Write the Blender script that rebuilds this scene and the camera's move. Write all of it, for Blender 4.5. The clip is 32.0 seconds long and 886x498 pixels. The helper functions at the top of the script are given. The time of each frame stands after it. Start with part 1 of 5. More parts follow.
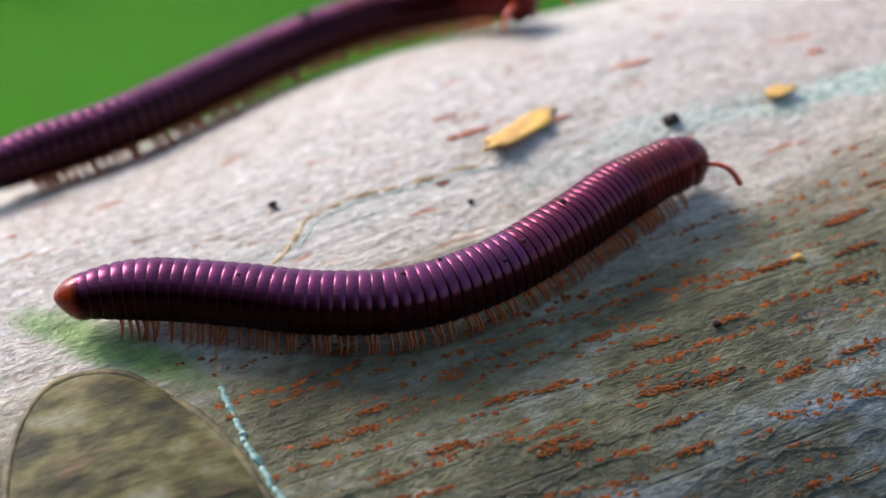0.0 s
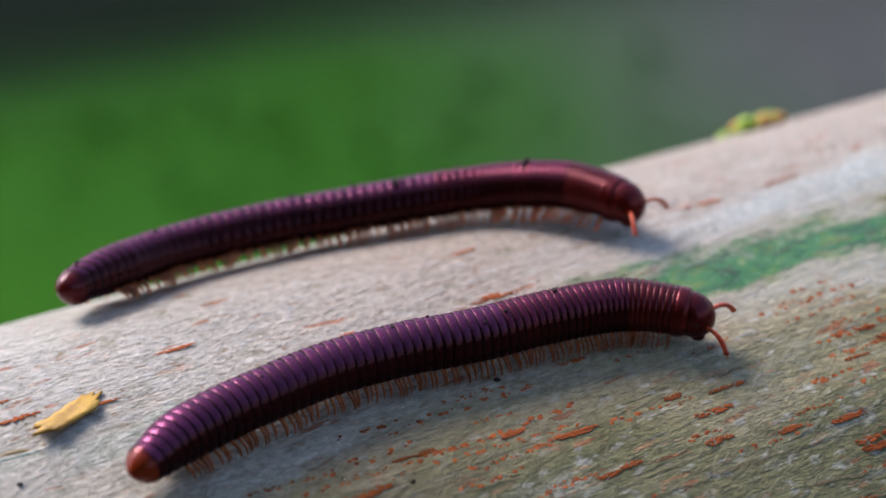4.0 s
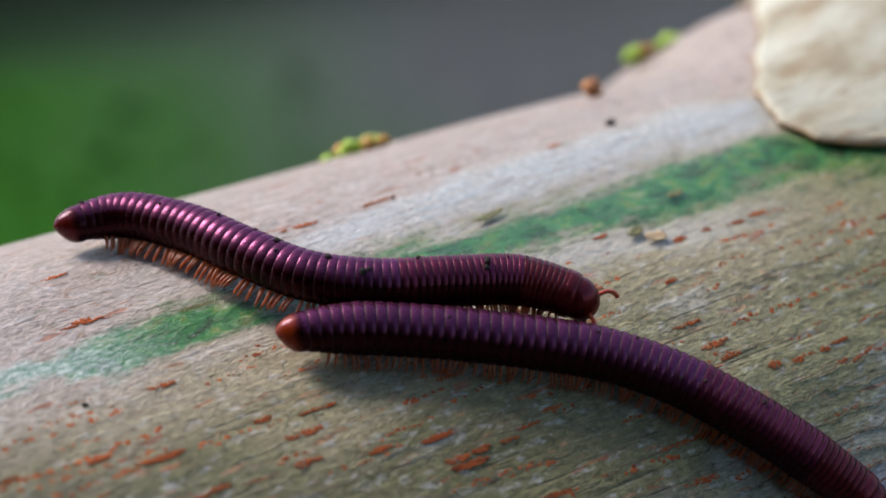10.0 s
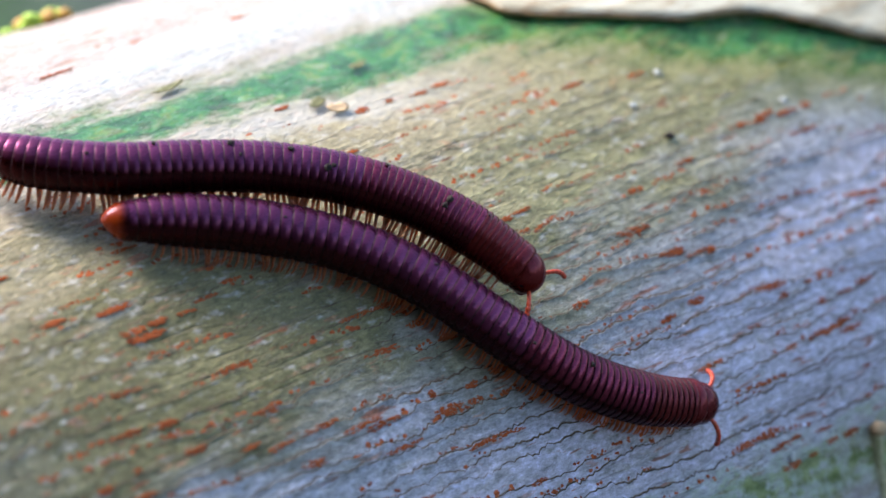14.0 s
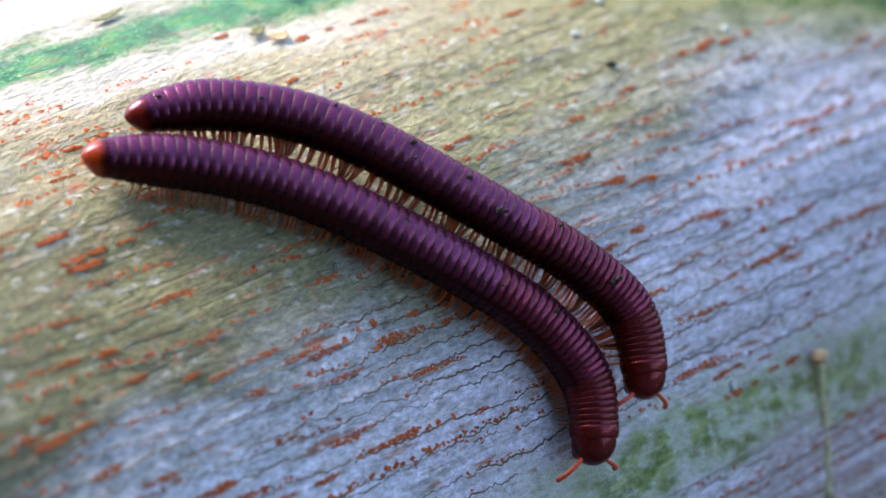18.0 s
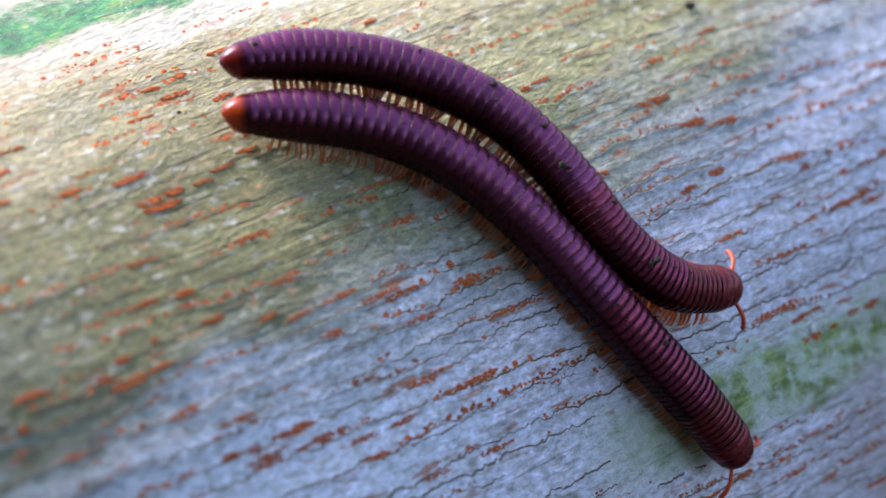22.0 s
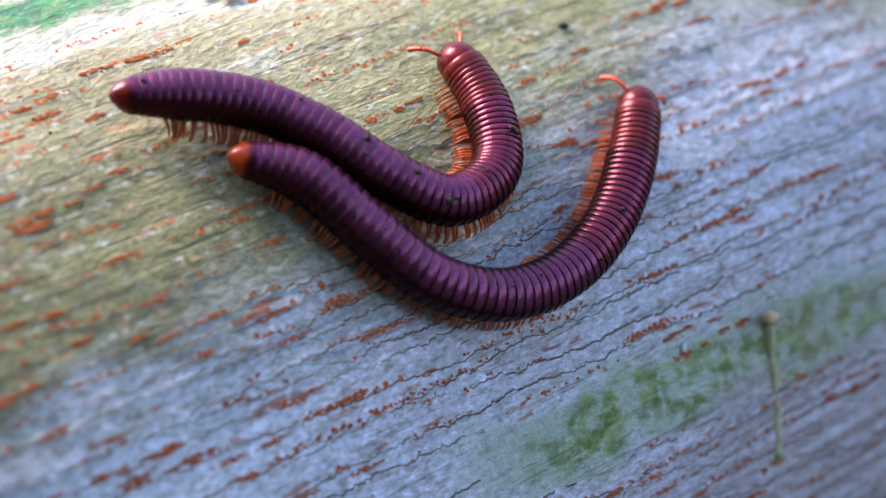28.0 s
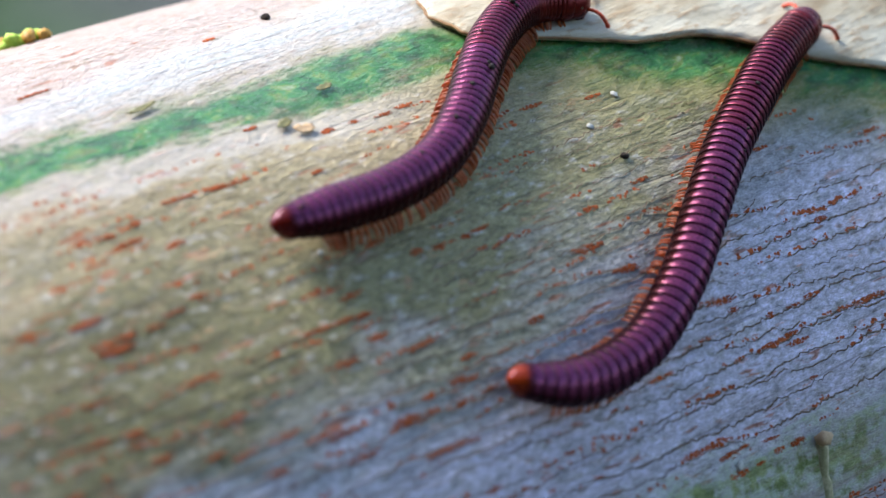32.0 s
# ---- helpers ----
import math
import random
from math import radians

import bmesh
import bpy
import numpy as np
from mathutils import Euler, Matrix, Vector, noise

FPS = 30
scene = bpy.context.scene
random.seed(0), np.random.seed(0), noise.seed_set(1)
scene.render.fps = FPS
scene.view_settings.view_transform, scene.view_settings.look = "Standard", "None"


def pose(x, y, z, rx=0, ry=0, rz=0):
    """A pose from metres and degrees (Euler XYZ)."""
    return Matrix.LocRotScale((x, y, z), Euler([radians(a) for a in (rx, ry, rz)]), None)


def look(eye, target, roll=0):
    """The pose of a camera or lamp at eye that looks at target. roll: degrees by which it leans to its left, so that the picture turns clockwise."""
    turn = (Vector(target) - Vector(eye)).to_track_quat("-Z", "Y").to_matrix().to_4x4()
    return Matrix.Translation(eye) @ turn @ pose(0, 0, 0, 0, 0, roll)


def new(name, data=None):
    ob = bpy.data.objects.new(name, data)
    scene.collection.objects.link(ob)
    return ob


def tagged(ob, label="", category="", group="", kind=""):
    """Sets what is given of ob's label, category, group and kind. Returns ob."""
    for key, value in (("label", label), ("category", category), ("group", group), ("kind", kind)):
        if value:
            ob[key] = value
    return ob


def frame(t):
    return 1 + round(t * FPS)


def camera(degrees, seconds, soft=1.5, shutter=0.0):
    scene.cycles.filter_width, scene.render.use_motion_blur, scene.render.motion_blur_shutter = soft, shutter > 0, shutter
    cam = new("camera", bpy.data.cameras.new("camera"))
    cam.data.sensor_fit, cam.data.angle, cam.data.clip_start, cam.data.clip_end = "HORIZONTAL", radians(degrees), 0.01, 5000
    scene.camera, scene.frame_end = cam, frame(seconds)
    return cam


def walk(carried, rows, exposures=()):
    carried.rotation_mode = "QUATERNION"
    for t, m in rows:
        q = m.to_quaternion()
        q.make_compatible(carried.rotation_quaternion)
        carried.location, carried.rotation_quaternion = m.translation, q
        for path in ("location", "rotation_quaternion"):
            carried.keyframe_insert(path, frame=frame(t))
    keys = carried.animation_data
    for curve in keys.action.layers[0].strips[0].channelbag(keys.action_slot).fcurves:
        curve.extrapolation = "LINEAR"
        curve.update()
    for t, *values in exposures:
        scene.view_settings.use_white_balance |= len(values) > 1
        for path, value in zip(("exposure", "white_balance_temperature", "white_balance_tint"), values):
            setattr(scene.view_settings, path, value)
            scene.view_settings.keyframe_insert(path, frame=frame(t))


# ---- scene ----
# ---------- camera and its path ----------
cam = camera(17.823, 32.0, soft=1.5)
walk(cam, [
    (0.0, pose(-0.01246, -0.23947, 0.24406, 65.499, 9.932, -21.421)),
    (0.5, pose(-0.01160, -0.24283, 0.24670, 66.145, 9.824, -22.107)),
    (1.0, pose(-0.01067, -0.24279, 0.24781, 66.460, 9.521, -22.915)),
    (1.5, pose(-0.01075, -0.24468, 0.24859, 67.046, 9.355, -23.597)),
    (2.0, pose(-0.01044, -0.24713, 0.25005, 67.494, 9.201, -24.495)),
    (2.5, pose(-0.01089, -0.24989, 0.25165, 67.936, 8.879, -25.357)),
    (3.0, pose(-0.00990, -0.25265, 0.25282, 68.293, 8.483, -26.548)),
    (3.5, pose(-0.00979, -0.25489, 0.25419, 68.621, 8.093, -27.776)),
    (5.5, pose(-0.00504, -0.25954, 0.25385, 70.151, 7.345, -30.949)),
    (6.0, pose(-0.00436, -0.25982, 0.25383, 70.329, 7.158, -31.685)),
    (6.5, pose(-0.00487, -0.25958, 0.25401, 70.714, 6.984, -32.324)),
    (7.0, pose(-0.00493, -0.25825, 0.25339, 70.852, 6.912, -32.629)),
    (7.5, pose(-0.00538, -0.25910, 0.25362, 70.974, 6.875, -32.684)),
    (8.0, pose(-0.00548, -0.25855, 0.25288, 70.754, 6.798, -32.731)),
    (8.5, pose(-0.00459, -0.25816, 0.25212, 69.750, 6.654, -32.924)),
    (9.0, pose(-0.00271, -0.25916, 0.25147, 69.593, 6.520, -33.237)),
    (9.5, pose(-0.00179, -0.26102, 0.25188, 69.250, 6.109, -34.380)),
    (10.0, pose(-0.00054, -0.26081, 0.25185, 68.872, 6.035, -35.008)),
    (10.5, pose(0.00141, -0.26207, 0.25147, 68.510, 5.823, -35.855)),
    (11.0, pose(0.00175, -0.26202, 0.25081, 68.277, 5.540, -36.815)),
    (11.5, pose(0.00257, -0.26244, 0.24965, 67.864, 5.367, -37.458)),
    (12.0, pose(0.00318, -0.26139, 0.24895, 67.431, 5.102, -38.219)),
    (12.5, pose(0.00330, -0.26204, 0.24852, 67.430, 5.059, -38.452)),
    (13.0, pose(0.00436, -0.26273, 0.24841, 67.100, 4.900, -38.845)),
    (13.5, pose(0.00530, -0.26256, 0.24765, 66.508, 4.555, -39.798)),
    (14.0, pose(0.00527, -0.26283, 0.24728, 66.352, 4.462, -40.133)),
    (14.5, pose(0.00569, -0.26229, 0.24612, 66.031, 4.287, -40.715)),
    (15.0, pose(0.00609, -0.26252, 0.24617, 65.693, 4.135, -41.127)),
    (15.5, pose(0.00585, -0.26223, 0.24598, 65.635, 3.981, -41.441)),
    (17.5, pose(0.00670, -0.26288, 0.24672, 65.276, 4.050, -41.131)),
    (18.0, pose(0.00576, -0.26246, 0.24612, 64.974, 4.084, -41.231)),
    (18.5, pose(0.00550, -0.26184, 0.24551, 64.719, 4.216, -40.839)),
    (19.0, pose(0.00558, -0.26139, 0.24480, 64.006, 4.319, -40.566)),
    (19.5, pose(0.00543, -0.26181, 0.24450, 63.985, 4.444, -40.380)),
    (20.0, pose(0.00562, -0.26176, 0.24397, 64.038, 4.563, -40.158)),
    (20.5, pose(0.00539, -0.26137, 0.24458, 63.956, 4.588, -40.091)),
    (21.0, pose(0.00569, -0.26217, 0.24492, 64.013, 4.664, -39.868)),
    (21.5, pose(0.00606, -0.26257, 0.24534, 64.010, 4.699, -39.722)),
    (22.0, pose(0.00621, -0.26255, 0.24486, 64.099, 4.724, -39.693)),
    (22.5, pose(0.00696, -0.26280, 0.24514, 64.002, 4.733, -39.592)),
    (23.0, pose(0.00686, -0.26253, 0.24536, 63.879, 4.572, -39.819)),
    (23.5, pose(0.00771, -0.26333, 0.24656, 63.592, 4.416, -39.873)),
    (24.0, pose(0.00803, -0.26341, 0.24719, 63.411, 4.327, -39.917)),
    (24.5, pose(0.00803, -0.26337, 0.24671, 63.444, 4.262, -40.212)),
    (26.5, pose(0.00922, -0.26367, 0.24796, 63.341, 4.004, -40.565)),
    (27.0, pose(0.00948, -0.26475, 0.24816, 63.381, 3.830, -40.945)),
    (27.5, pose(0.00936, -0.26523, 0.24752, 63.568, 3.820, -41.207)),
    (28.0, pose(0.00920, -0.26518, 0.24803, 63.804, 3.775, -41.338)),
    (28.5, pose(0.00899, -0.26514, 0.24867, 64.144, 3.724, -41.443)),
    (29.0, pose(0.00769, -0.26572, 0.24992, 64.523, 3.793, -41.157)),
    (29.5, pose(0.00631, -0.26470, 0.24966, 65.151, 4.059, -40.706)),
    (30.0, pose(0.00585, -0.26496, 0.25018, 65.318, 4.202, -40.236)),
    (30.5, pose(0.00438, -0.26726, 0.25134, 65.682, 4.374, -39.926)),
    (31.0, pose(0.00173, -0.27229, 0.25412, 65.931, 4.500, -39.551)),
    (31.5, pose(0.00332, -0.27306, 0.25454, 66.026, 4.429, -39.611)),
    (32.0, pose(0.00274, -0.27419, 0.25500, 66.109, 4.276, -39.986)),
], exposures=[(0.0, 0.9), (2.0, 0.69), (3.5, 0.60), (5.5, 0.48), (7.0, 0.46), (9.0, 0.42), (10.0, 0.46), (11.0, 0.75), (12.0, 1.1), (14.0, 1.45), (20.0, 1.80), (28.0, 1.80), (30.0, 1.65), (32.0, 1.28)])
cam.data.dof.use_dof = True
cam.data.dof.aperture_fstop = 15.0
focus_point = new("focus_point")
walk(focus_point, [
    (0.0, pose(0.0531, -0.0240, 0.1433)),
    (1.0, pose(0.0648, -0.0209, 0.1474)),
    (2.0, pose(0.0771, -0.0156, 0.1490)),
    (3.0, pose(0.0922, -0.0144, 0.1509)),
    (3.5, pose(0.1003, -0.0146, 0.1519)),
    (5.5, pose(0.1271, -0.0142, 0.1542)),
    (7.0, pose(0.1379, -0.0132, 0.1557)),
    (10.0, pose(0.1517, -0.0235, 0.1436)),
    (13.0, pose(0.1710, -0.0398, 0.1313)),
    (18.0, pose(0.1781, -0.0521, 0.1195)),
    (23.0, pose(0.1718, -0.0482, 0.1133)),
    (27.0, pose(0.1813, -0.0528, 0.1118)),
    (29.0, pose(0.1841, -0.0506, 0.1177)),
    (30.0, pose(0.1811, -0.0431, 0.1207)),
    (30.5, pose(0.1844, -0.0365, 0.1195)),
    (31.0, pose(0.1905, -0.0267, 0.1163)),
    (32.0, pose(0.1963, -0.0272, 0.1165)),
])
cam.data.dof.focus_object = focus_point

# ---------- sky and sun ----------
SUN_ELEVATION, SUN_TURN = 50.0, -20.0
world = bpy.data.worlds.new("world")
scene.world = world
world.use_nodes = True
sky = world.node_tree.nodes.new("ShaderNodeTexSky")
sky.sky_type, sky.sun_disc = "NISHITA", False
sky.sun_elevation, sky.sun_rotation = radians(SUN_ELEVATION), radians(SUN_TURN)
sky.air_density, sky.dust_density, sky.ozone_density = 1.0, 1.5, 1.0
world.node_tree.links.new(sky.outputs["Color"], world.node_tree.nodes["Background"].inputs["Color"])
world.node_tree.nodes["Background"].inputs["Strength"].default_value = 0.165
sun = new("sun", bpy.data.lights.new("sun", "SUN"))
sun.data.energy, sun.data.angle, sun.data.color = 3.0, radians(25), (1.0, 0.92, 0.87)
far = Vector((math.sin(radians(SUN_TURN)) * math.cos(radians(SUN_ELEVATION)), math.cos(radians(SUN_TURN)) * math.cos(radians(SUN_ELEVATION)), math.sin(radians(SUN_ELEVATION))))
sun.matrix_world = look(far * 20, (0, 0, 0))

# ---------- node helpers ----------


def feed(nt, value, socket):
    if isinstance(value, bpy.types.NodeSocket):
        nt.links.new(value, socket)
    elif isinstance(value, tuple) and len(value) == 3 and socket.type == "RGBA":
        socket.default_value = (*value, 1.0)
    else:
        socket.default_value = value


def calc(nt, op, a, b=0.0, c=0.0, clamp=False):
    n = nt.nodes.new("ShaderNodeMath")
    n.operation, n.use_clamp = op, clamp
    for value, socket in zip((a, b, c), n.inputs):
        feed(nt, value, socket)
    return n.outputs[0]


def blend(nt, fac, a, b, mode="MIX"):
    n = nt.nodes.new("ShaderNodeMix")
    n.data_type, n.blend_type = "RGBA", mode
    feed(nt, fac, n.inputs[0])
    feed(nt, a, n.inputs[6])
    feed(nt, b, n.inputs[7])
    return n.outputs[2]


def fuzz(nt, vec, scale, detail=4.0, rough=0.55, distort=0.0):
    n = nt.nodes.new("ShaderNodeTexNoise")
    nt.links.new(vec, n.inputs["Vector"])
    n.inputs["Scale"].default_value, n.inputs["Detail"].default_value = scale, detail
    n.inputs["Roughness"].default_value, n.inputs["Distortion"].default_value = rough, distort
    return n.outputs[0]


def stretch(nt, vec, x, y, z=1.0):
    n = nt.nodes.new("ShaderNodeMapping")
    n.inputs["Scale"].default_value = (x, y, z)
    nt.links.new(vec, n.inputs["Vector"])
    return n.outputs[0]


def smooth(nt, value, lo, hi, a=0.0, b=1.0):
    n = nt.nodes.new("ShaderNodeMapRange")
    n.interpolation_type = "SMOOTHSTEP"
    for v, socket in zip((value, lo, hi, a, b), n.inputs):
        feed(nt, v, socket)
    return n.outputs[0]


def ramp(nt, fac, stops):
    n = nt.nodes.new("ShaderNodeValToRGB")
    while len(n.color_ramp.elements) < len(stops):
        n.color_ramp.elements.new(0.5)
    for e, (at, colour) in zip(n.color_ramp.elements, stops):
        e.position, e.color = at, (*colour, 1.0)
    nt.links.new(fac, n.inputs[0])
    return n.outputs[0]


def begin(name):
    m = bpy.data.materials.new(name)
    m.use_nodes = True
    nt = m.node_tree
    return m, nt, nt.nodes["Principled BSDF"]


def coords(nt):
    return nt.nodes.new("ShaderNodeTexCoord").outputs["Object"]


def relief(nt, shader, height, strength, distance):
    n = nt.nodes.new("ShaderNodeBump")
    n.inputs["Strength"].default_value, n.inputs["Distance"].default_value = strength, distance
    nt.links.new(height, n.inputs["Height"])
    nt.links.new(n.outputs[0], shader.inputs["Normal"])


def plain(name, dark, light, scale, rough=0.5, bump=0.0, depth=0.0002, detail=5.0, spec=0.5, through_light=0.0, sss=0.0):
    """A mottled natural material between two colours, in object space."""
    m, nt, sh = begin(name)
    n1 = fuzz(nt, coords(nt), scale, detail)
    rnd = nt.nodes.new("ShaderNodeObjectInfo").outputs["Random"]
    f = calc(nt, "ADD", smooth(nt, n1, 0.32, 0.68), calc(nt, "MULTIPLY_ADD", rnd, 0.3, -0.15), clamp=True)
    feed(nt, blend(nt, f, dark, light), sh.inputs["Base Color"])
    feed(nt, calc(nt, "MULTIPLY_ADD", n1, 0.2, rough - 0.1), sh.inputs["Roughness"])
    sh.inputs["Specular IOR Level"].default_value = spec
    if through_light:
        sh.inputs["Transmission Weight"].default_value = through_light
    if sss:
        sh.inputs["Subsurface Weight"].default_value = sss
        sh.inputs["Subsurface Radius"].default_value = (0.002, 0.0006, 0.0003)
    if bump:
        relief(nt, sh, fuzz(nt, coords(nt), scale * 3.1, 3), bump, depth)
    return m


# ---------- the log's shape ----------
LOG_R = 0.07


def ease(a, b, x):
    q = min(max((x - a) / (b - a), 0.0), 1.0)
    return q * q * (3 - 2 * q)


def log_radius(u, v):
    """The log's radius in metres at u millimetres along it and v degrees from its top, towards the near side."""
    swell = 7.6 - 2.0 * ease(66, 30, u) if u < 66 else max(7.6 - (u - 66) * 0.05, 0.4)
    swell += 0.2 * max(u - 213, 0) * ease(213, 225, u) * ease(262, 232, u)
    v = (v + 180) % 360 - 180
    side = ease(20, -14, v) * ease(-175, -130, v)
    return LOG_R + min(swell, 9.0) * side / 1000


def log_point(u, v, lift=0.0):
    r, a = log_radius(u, v) + lift, radians(v)
    return Vector((u / 1000, -r * math.sin(a), LOG_R + r * math.cos(a)))


def bark_lift(u, v):
    """The gentle unevenness of the bark."""
    return 0.00035 * noise.noise(Vector((u * 0.03, v * 0.16, 0.0))) + 0.00010 * noise.noise(Vector((u * 0.06, v * 0.6, 4.0)))


def log_frame(u, v, lift=0.0, turn=0.0):
    """A pose on the log: x along it, z out of the bark; turn in degrees about z."""
    a = radians(v)
    z = Vector((0, -math.sin(a), math.cos(a)))
    x = Vector((1, 0, 0))
    m = Matrix((x, z.cross(x), z)).transposed().to_4x4()
    m.translation = log_point(u, v, lift)
    return m @ Matrix.Rotation(radians(turn), 4, "Z")


# ---------- materials ----------


def bark_material():
    m, nt, sh = begin("palm_bark")
    xyz = nt.nodes.new("ShaderNodeSeparateXYZ")
    nt.links.new(coords(nt), xyz.inputs[0])
    turn = calc(nt, "ARCTAN2", calc(nt, "MULTIPLY", xyz.outputs[1], -1.0), calc(nt, "SUBTRACT", xyz.outputs[2], LOG_R))
    v = calc(nt, "MULTIPLY", turn, 57.29578)
    u = calc(nt, "MULTIPLY", xyz.outputs[0], 1000.0)
    flat = nt.nodes.new("ShaderNodeCombineXYZ")
    feed(nt, xyz.outputs[0], flat.inputs[0])
    feed(nt, calc(nt, "MULTIPLY", turn, LOG_R), flat.inputs[1])
    flat = flat.outputs[0]
    big = fuzz(nt, stretch(nt, flat, 0.5, 1.0), 42, 4)
    mid = fuzz(nt, stretch(nt, flat, 0.35, 1.0), 190, 5, 0.6)
    grain = fuzz(nt, stretch(nt, flat, 0.09, 1.0), 1300, 5, 0.6, 0.15)
    fine = fuzz(nt, stretch(nt, flat, 0.5, 1.0), 1700, 5, 0.68, 0.3)
    vv = calc(nt, "ADD", v, calc(nt, "MULTIPLY_ADD", big, 34.0, -17.0))
    vv = calc(nt, "ADD", vv, calc(nt, "MULTIPLY_ADD", mid, 12.0, -6.0))
    drift = calc(nt, "MULTIPLY", calc(nt, "MAXIMUM", calc(nt, "SUBTRACT", u, 168.0), -12.0), 0.16)
    at = calc(nt, "DIVIDE", calc(nt, "ADD", calc(nt, "ADD", vv, drift), 40.0), 150.0, clamp=True)
    # low stops lean lavender: blue sky light put into the bark colour
    colour = ramp(nt, at, [(0.0, (0.41, 0.32, 0.27)), (0.28, (0.44, 0.36, 0.31)), (0.40, (0.38, 0.32, 0.19)), (0.555, (0.26, 0.245, 0.115)),
                           (0.61, (0.36, 0.37, 0.40)), (0.66, (0.565, 0.555, 0.65)), (1.0, (0.575, 0.55, 0.68))])
    colour = blend(nt, calc(nt, "MULTIPLY", smooth(nt, u, 125.0, 70.0), smooth(nt, vv, 22.0, 8.0, 0.0, 0.75)), colour, blend(nt, big, (0.40, 0.36, 0.31), (0.56, 0.53, 0.49)))
    colour = blend(nt, 1.0, colour, ramp(nt, grain, [(0.25, (0.82, 0.80, 0.78)), (0.5, (0.96, 0.96, 0.96)), (0.75, (1.08, 1.08, 1.09))]), "MULTIPLY")
    # olive bark, deepened by the millipedes' shade put into the colour
    olive_shade = calc(nt, "MULTIPLY", smooth(nt, u, 188.0, 138.0), calc(nt, "MULTIPLY", smooth(nt, vv, 16.0, 29.0), smooth(nt, vv, 54.0, 44.0)))
    colour = blend(nt, calc(nt, "MULTIPLY", olive_shade, smooth(nt, mid, 0.32, 0.6, 0.45, 0.8)), colour, (0.112, 0.110, 0.037))
    # lower bark painted paler to make up for the light the hedge blocks
    pale_fill = calc(nt, "MULTIPLY", smooth(nt, u, 175.0, 145.0), smooth(nt, vv, 47.0, 58.0, 0.0, 0.6))
    colour = blend(nt, calc(nt, "MULTIPLY", pale_fill, smooth(nt, u, 105.0, 125.0)), colour, (0.66, 0.68, 0.78))
    colour = blend(nt, smooth(nt, mid, 0.56, 0.72, 0.0, 0.4), colour, (0.58, 0.55, 0.52))
    # olive and pale mottling at about a millimetre
    spot = fuzz(nt, stretch(nt, flat, 0.5, 1.0), 480, 4, 0.65)
    colour = blend(nt, smooth(nt, spot, 0.44, 0.31, 0.0, 0.65), colour, (0.20, 0.185, 0.11))
    pale = smooth(nt, fuzz(nt, stretch(nt, flat, 0.55, 1.0), 820, 3, 0.6), 0.54, 0.70, 0.0, 0.45)
    colour = blend(nt, pale, colour, (0.55, 0.54, 0.54))
    # small rust flecks between the lenticels
    rust = smooth(nt, fuzz(nt, stretch(nt, flat, 0.2, 1.0), 640, 3, 0.6, 0.3), 0.63, 0.68, 0.0, 0.8)
    colour = blend(nt, rust, colour, blend(nt, fine, (0.22, 0.065, 0.025), (0.40, 0.13, 0.05)))
    # faint split grain between the cracks
    lines = fuzz(nt, stretch(nt, flat, 0.05, 1.0), 700, 3, 0.6, 0.25)
    seam = smooth(nt, lines, 0.40, 0.33)
    seam = calc(nt, "MULTIPLY", seam, smooth(nt, vv, 15.0, 45.0, 0.35, 1.0))
    colour = blend(nt, calc(nt, "MULTIPLY", seam, 0.38), colour, (0.20, 0.16, 0.12))
    chain = smooth(nt, fuzz(nt, stretch(nt, flat, 0.30, 1.0), 520, 4, 0.7), 0.60, 0.66)
    chain = calc(nt, "MULTIPLY", chain, smooth(nt, vv, 8.0, 30.0, 0.3, 0.6))
    colour = blend(nt, chain, colour, blend(nt, smooth(nt, fine, 0.35, 0.65), (0.30, 0.17, 0.11), (0.46, 0.20, 0.10)))
    # darker olive mottled stretch towards the leaf scar
    dark_stretch = calc(nt, "MULTIPLY", smooth(nt, calc(nt, "ADD", u, calc(nt, "MULTIPLY_ADD", big, 60.0, -30.0)), 135.0, 75.0), smooth(nt, vv, 10.0, 24.0))
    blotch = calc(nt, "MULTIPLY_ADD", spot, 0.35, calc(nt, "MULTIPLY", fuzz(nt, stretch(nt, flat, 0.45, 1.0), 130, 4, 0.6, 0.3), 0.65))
    colour = blend(nt, calc(nt, "MULTIPLY", dark_stretch, 0.92), colour, ramp(nt, blotch, [(0.36, (0.014, 0.015, 0.004)), (0.47, (0.056, 0.054, 0.018)), (0.54, (0.112, 0.108, 0.048)), (0.64, (0.20, 0.205, 0.165))]))
    # blue sheen painted over its lower side
    blue_sheen = calc(nt, "MULTIPLY", dark_stretch, calc(nt, "MULTIPLY", smooth(nt, vv, 29.0, 42.0), smooth(nt, blotch, 0.42, 0.60, 0.05, 0.7)))
    colour = blend(nt, blue_sheen, colour, (0.15, 0.195, 0.25))
    colour = blend(nt, 1.0, colour, ramp(nt, fine, [(0.3, (0.54, 0.54, 0.51)), (0.5, (0.97, 0.97, 0.97)), (0.7, (1.38, 1.38, 1.41))]), "MULTIPLY")
    wax = fuzz(nt, stretch(nt, flat, 0.6, 1.0), 760, 5, 0.72, 0.6)
    colour = blend(nt, smooth(nt, vv, 14.0, 34.0, 0.35, 1.0), colour, blend(nt, 1.0, colour, ramp(nt, wax, [(0.33, (0.61, 0.62, 0.59)), (0.48, (0.96, 0.96, 0.95)), (0.56, (1.05, 1.06, 1.08)), (0.68, (1.38, 1.40, 1.46))]), "MULTIPLY"))
    dots = fuzz(nt, stretch(nt, flat, 0.7, 1.0), 5200, 2, 0.6)
